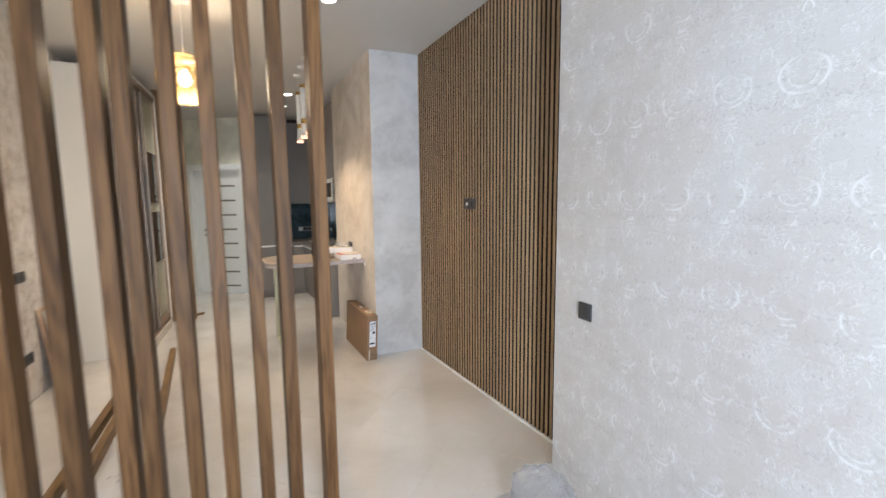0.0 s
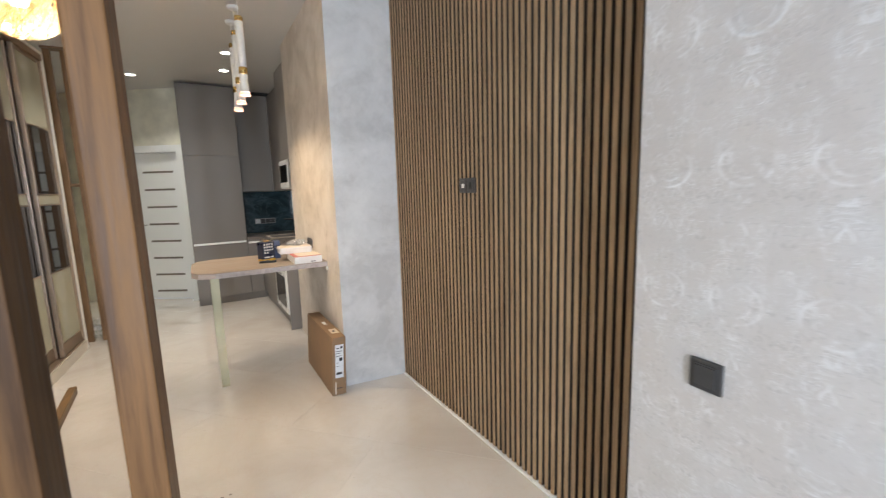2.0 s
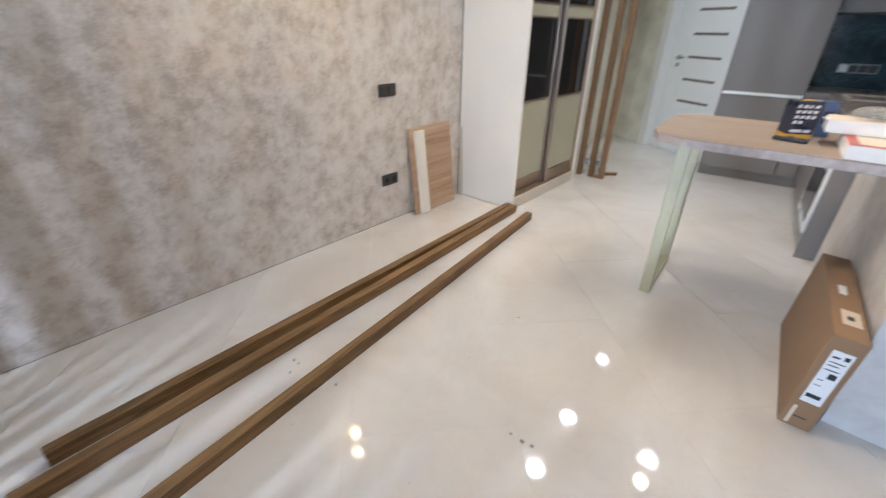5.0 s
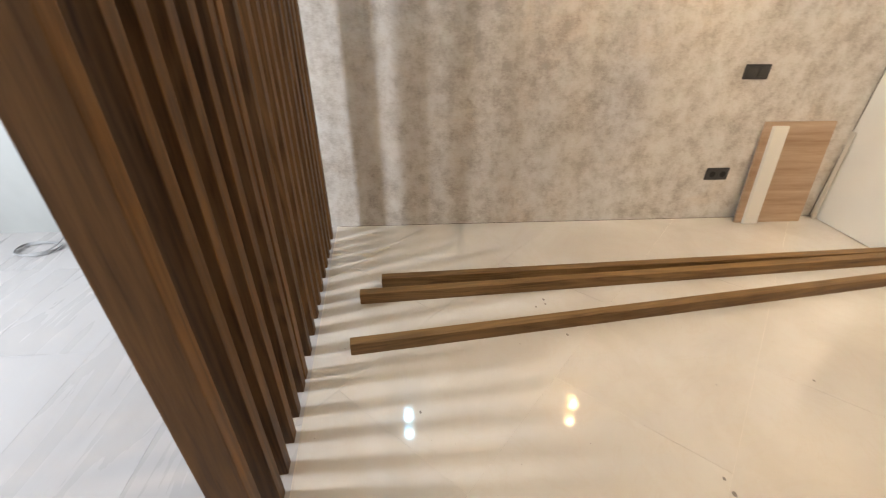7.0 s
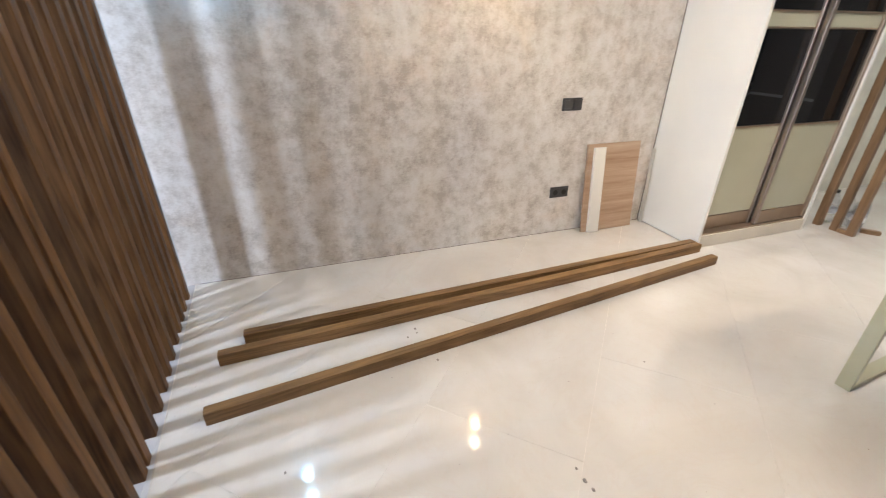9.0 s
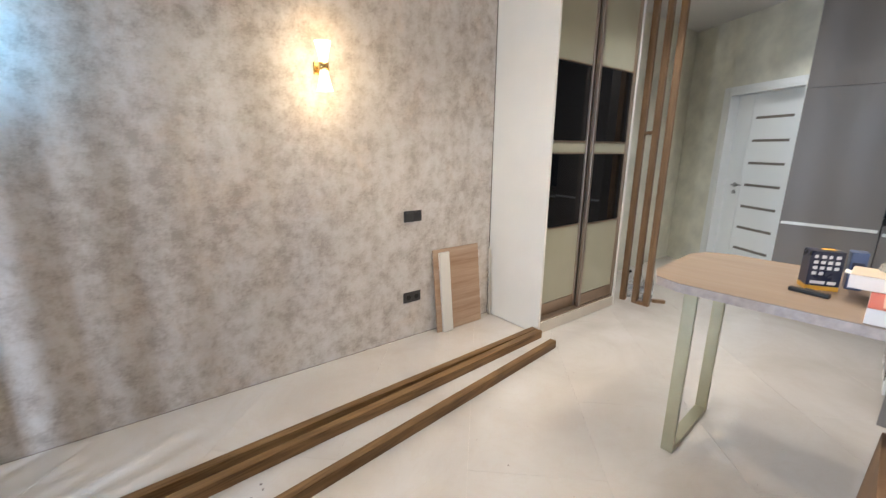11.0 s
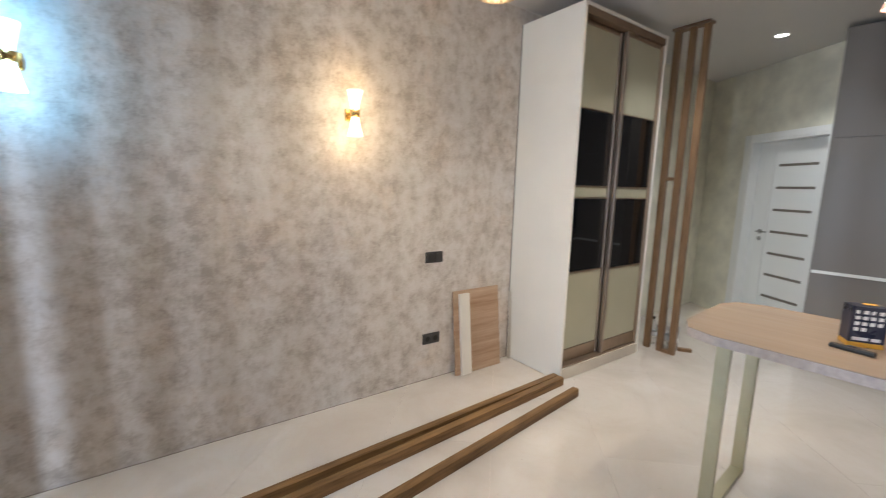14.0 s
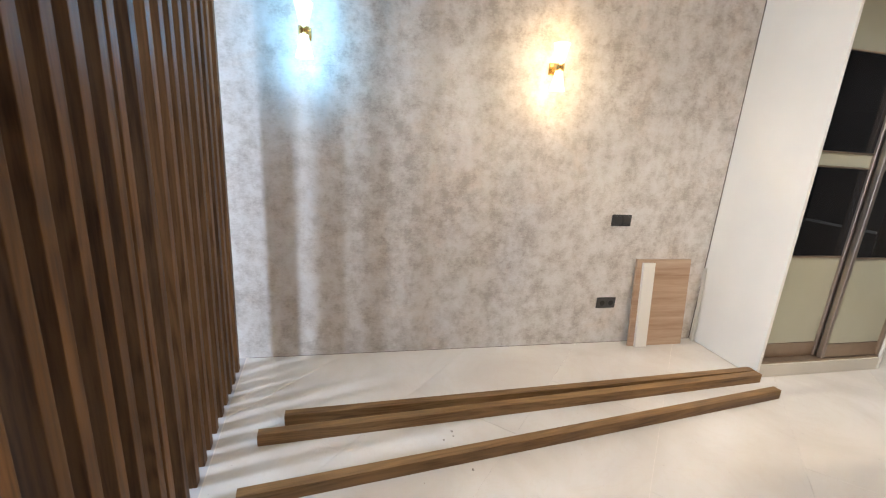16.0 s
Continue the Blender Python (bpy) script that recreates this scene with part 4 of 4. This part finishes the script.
part("printed_bar", box(0.012, 0.058, -0.0010, -0.0002, 0.026, 0.038), WHITECARD, pk)
part("printed_bar", box(0.066, 0.092, -0.0010, -0.0002, 0.026, 0.038), WHITECARD, pk)
pk2 = thing("blue_box", "slim slate blue box standing behind the navy box", "box", turn=Matrix.Translation((0.865, 4.475, Z)) @ Matrix.Rotation(radians(15), 4, 'Z'))
part("carton", box(0, 0.05, 0, 0.06, 0, 0.15, 0.002), BLUECARD, pk2)
part("printed_bar", box(0.008, 0.042, -0.001, -0.0002, 0.06, 0.11), NAVY, pk2)
knife = thing("utility_knife", "black plastic utility knife lying on the table", "knife", turn=Matrix.Translation((0.735, 4.285, Z)) @ Matrix.Rotation(radians(-6), 4, 'Z'))
part("knife_body", box(0, 0.125, -0.014, 0.014, 0, 0.016, 0.005), DARKHOLE, knife)
part("slider", box(0.05, 0.075, -0.006, 0.006, 0.0162, 0.021, 0.002), ANTHRACITE, knife)
redbox = thing("red_white_box", "flat red and white printed cardboard box on the table", "box", turn=Matrix.Translation((0.975, 4.065, Z)) @ Matrix.Rotation(radians(4.4), 4, 'Z'))
part("carton", box(0, 0.205, 0, 0.32, 0, 0.052, 0.002), WHITECARD, redbox)
part("lid_print", box(0.001, 0.204, 0.001, 0.319, 0.0522, 0.0532), RED, redbox, "red printed lid")
part("lid_picture", box(0.035, 0.204, 0.03, 0.319, 0.0533, 0.0538), TAPE, redbox)
part("printed_bar", box(0.12, 0.155, -0.001, -0.0002, 0.008, 0.014), INK, redbox)
whitebox = thing("white_box", "open white cardboard box lying on the red box", "box", turn=Matrix.Translation((0.895, 4.28, Z + 0.055)) @ Matrix.Rotation(radians(4.4), 4, 'Z'))
part("tray", box(0, 0.245, 0, 0.16, 0, 0.048, 0.002), WHITECARD, whitebox)
part("lid", box(0.002, 0.243, 0.002, 0.158, 0.0485, 0.0515, 0.001), TAPE, whitebox, "beige inner cardboard lid")
part("flap", box(-0.03, 0.0, 0.03, 0.09, 0.040, 0.0425, 0, Matrix.Rotation(radians(18), 4, 'Y')), WHITECARD, whitebox)
rng = random.Random(3)


def crumple(name, radius, squash, seed, parent, material, label=""):
    bm = bmesh.new()
    bmesh.ops.create_icosphere(bm, subdivisions=4 if radius > 0.03 else 2, radius=radius)
    for v in bm.verts:
        d = v.co.normalized()
        k = 1 + 0.28 * noise.noise(d * 2.2 + Vector((seed, 0, 0))) + 0.22 * abs(noise.noise(d * 6 + Vector((0, seed, 0)))) + 0.08 * noise.noise(d * 14)
        v.co = Vector((v.co.x * k * squash[0], v.co.y * k * squash[1], v.co.z * k * squash[2]))
    low = min(v.co.z for v in bm.verts)
    for v in bm.verts:
        v.co.z -= low
    return part(name, bm, material, parent, label)


bag = crumple("parcel_bag", 0.05, (1.45, 0.8, 0.42), 2.0, None, FILM)
bag.matrix_world = Matrix.Translation((1.03, 4.36, Z + 0.108))
tagged(bag, "clear crumpled plastic bag on the white box", "plastic bag")
plug = part("charger_plug", box(-0.014, -0.001, -0.008, 0.008, -0.014, 0.014, 0.003), WHITEPLASTIC)
plug.matrix_world = Matrix.Translation((1.2175, 4.06, 0.86))
tagged(plug, "small white plastic cap on the pier", "wall cap")

# ---- wrapped bundle and cable on the laminate floor ----
bundle = thing("wrapped_bundle", "crumpled clear plastic wrap lying on the floor by the wall", "plastic wrap", (1.40, 1.36, 0.001))
crumple("wrap", 0.125, (1.0, 1.1, 0.9), 5.0, bundle, FILM)
c2 = crumple("wrap", 0.09, (1.7, 1.0, 0.45), 9.0, bundle, FILM)
c2.matrix_basis = Matrix.Translation((-0.10, -0.12, 0))

coil = []
for i in range(60):
    a = i * 0.55
    r = 0.10 + 0.012 * math.sin(i * 1.7)
    coil.append((-1.19 + r * 0.8 * math.cos(a), -0.33 + r * 1.25 * math.sin(a), 0.006 + 0.00025 * i))
coil += [(-1.27, -0.22, 0.03), (-1.33, -0.20, 0.12), (-1.37, -0.25, 0.22), (-1.395, -0.27, 0.30), (-1.418, -0.27, 0.31)]
wire = tube("coiled_cable", coil, 0.003, CABLE)
tagged(wire, "loose grey cable coiled on the floor by the white wall", "cable")

# ---- dried mortar crumbs by the loose slats ----
for i, (cx, cy, cs) in enumerate(((-0.555, 2.561, 0.006), (-0.50, 2.508, 0.0055), (-0.521, 2.561, 0.005), (-0.296, 2.60, 0.006), (0.074, 1.924, 0.005), (0.429, 2.89, 0.007), (0.381, 2.89, 0.005), (0.465, 2.898, 0.006), (0.021, 3.511, 0.004))):
    cr = crumple("mortar_crumb", cs, (1.3, 0.9, 0.4), 11.0 + i, None, CRUMB)
    cr.matrix_world = Matrix.Translation((cx, cy, 0.0004))
    tagged(cr, "tiny grey mortar crumb lying on the tile floor", "debris", "crumbs on the floor")

# ---- floor pieces ----
GAP = 0.0007
ORIGIN = Vector((-0.155, 2.562))
U = Vector((math.cos(radians(-43)), math.sin(radians(-43))))
V = Vector((-U.y, U.x))


def clip_half(poly, nx, ny, c):
    """Keep the part of the polygon with nx*x + ny*y >= c."""
    out = []
    for i, p in enumerate(poly):
        q = poly[(i + 1) % len(poly)]
        dp, dq = nx * p[0] + ny * p[1] - c, nx * q[0] + ny * q[1] - c
        if dp >= 0:
            out.append(p)
        if (dp >= 0) != (dq >= 0):
            k = dp / (dp - dq)
            out.append((p[0] + k * (q[0] - p[0]), p[1] + k * (q[1] - p[1])))
    return out


for iu in range(-9, 10):
    for iv in range(-5, 14):
        o = ORIGIN + V * (iv * 0.625) + U * (0.13 + iu * 1.2 + (0.6 if iv % 2 else 0.0))
        quad = [o + U * GAP + V * GAP, o + U * (1.2 - GAP) + V * GAP, o + U * (1.2 - GAP) + V * (0.625 - GAP), o + U * GAP + V * (0.625 - GAP)]
        poly = [(p.x, p.y) for p in quad]
        poly = clip_half(poly, 1, 0, LEFT - 0.01)
        poly = clip_half(poly, -1, 0, -1.95)
        poly = clip_half(poly, -SKEW, 1, 1.40 - SKEW * LEFT + 0.006)
        poly = clip_half(poly, 0, -1, -8.35)
        if len(poly) < 3:
            continue
        area = abs(sum(p[0] * q[1] - q[0] * p[1] for p, q in zip(poly, poly[1:] + poly[:1]))) / 2
        if area < 0.002:
            continue
        part("tile", prism(poly, -0.006, 0.0), TILE, floor)

PLANK = 0.4745
for j in range(0, 8):
    y1 = 1.949 - PLANK * j
    x = -1.5 - (j * 0.67) % 1.6
    while x < 1.95:
        poly = [(x + 0.0004, y1 - PLANK + 0.0004), (x + 1.6 - 0.0004, y1 - PLANK + 0.0004), (x + 1.6 - 0.0004, y1 - 0.0004), (x + 0.0004, y1 - 0.0004)]
        poly = clip_half(poly, 1, 0, LEFT - 0.02)
        poly = clip_half(poly, -1, 0, -1.95)
        poly = clip_half(poly, SKEW, -1, -(1.40 - SKEW * LEFT + 0.002))
        poly = clip_half(poly, 0, 1, -1.58)
        if len(poly) >= 3:
            part("plank", prism(poly, -0.006, 0.0), LAMINATE, floor)
        x += 1.6
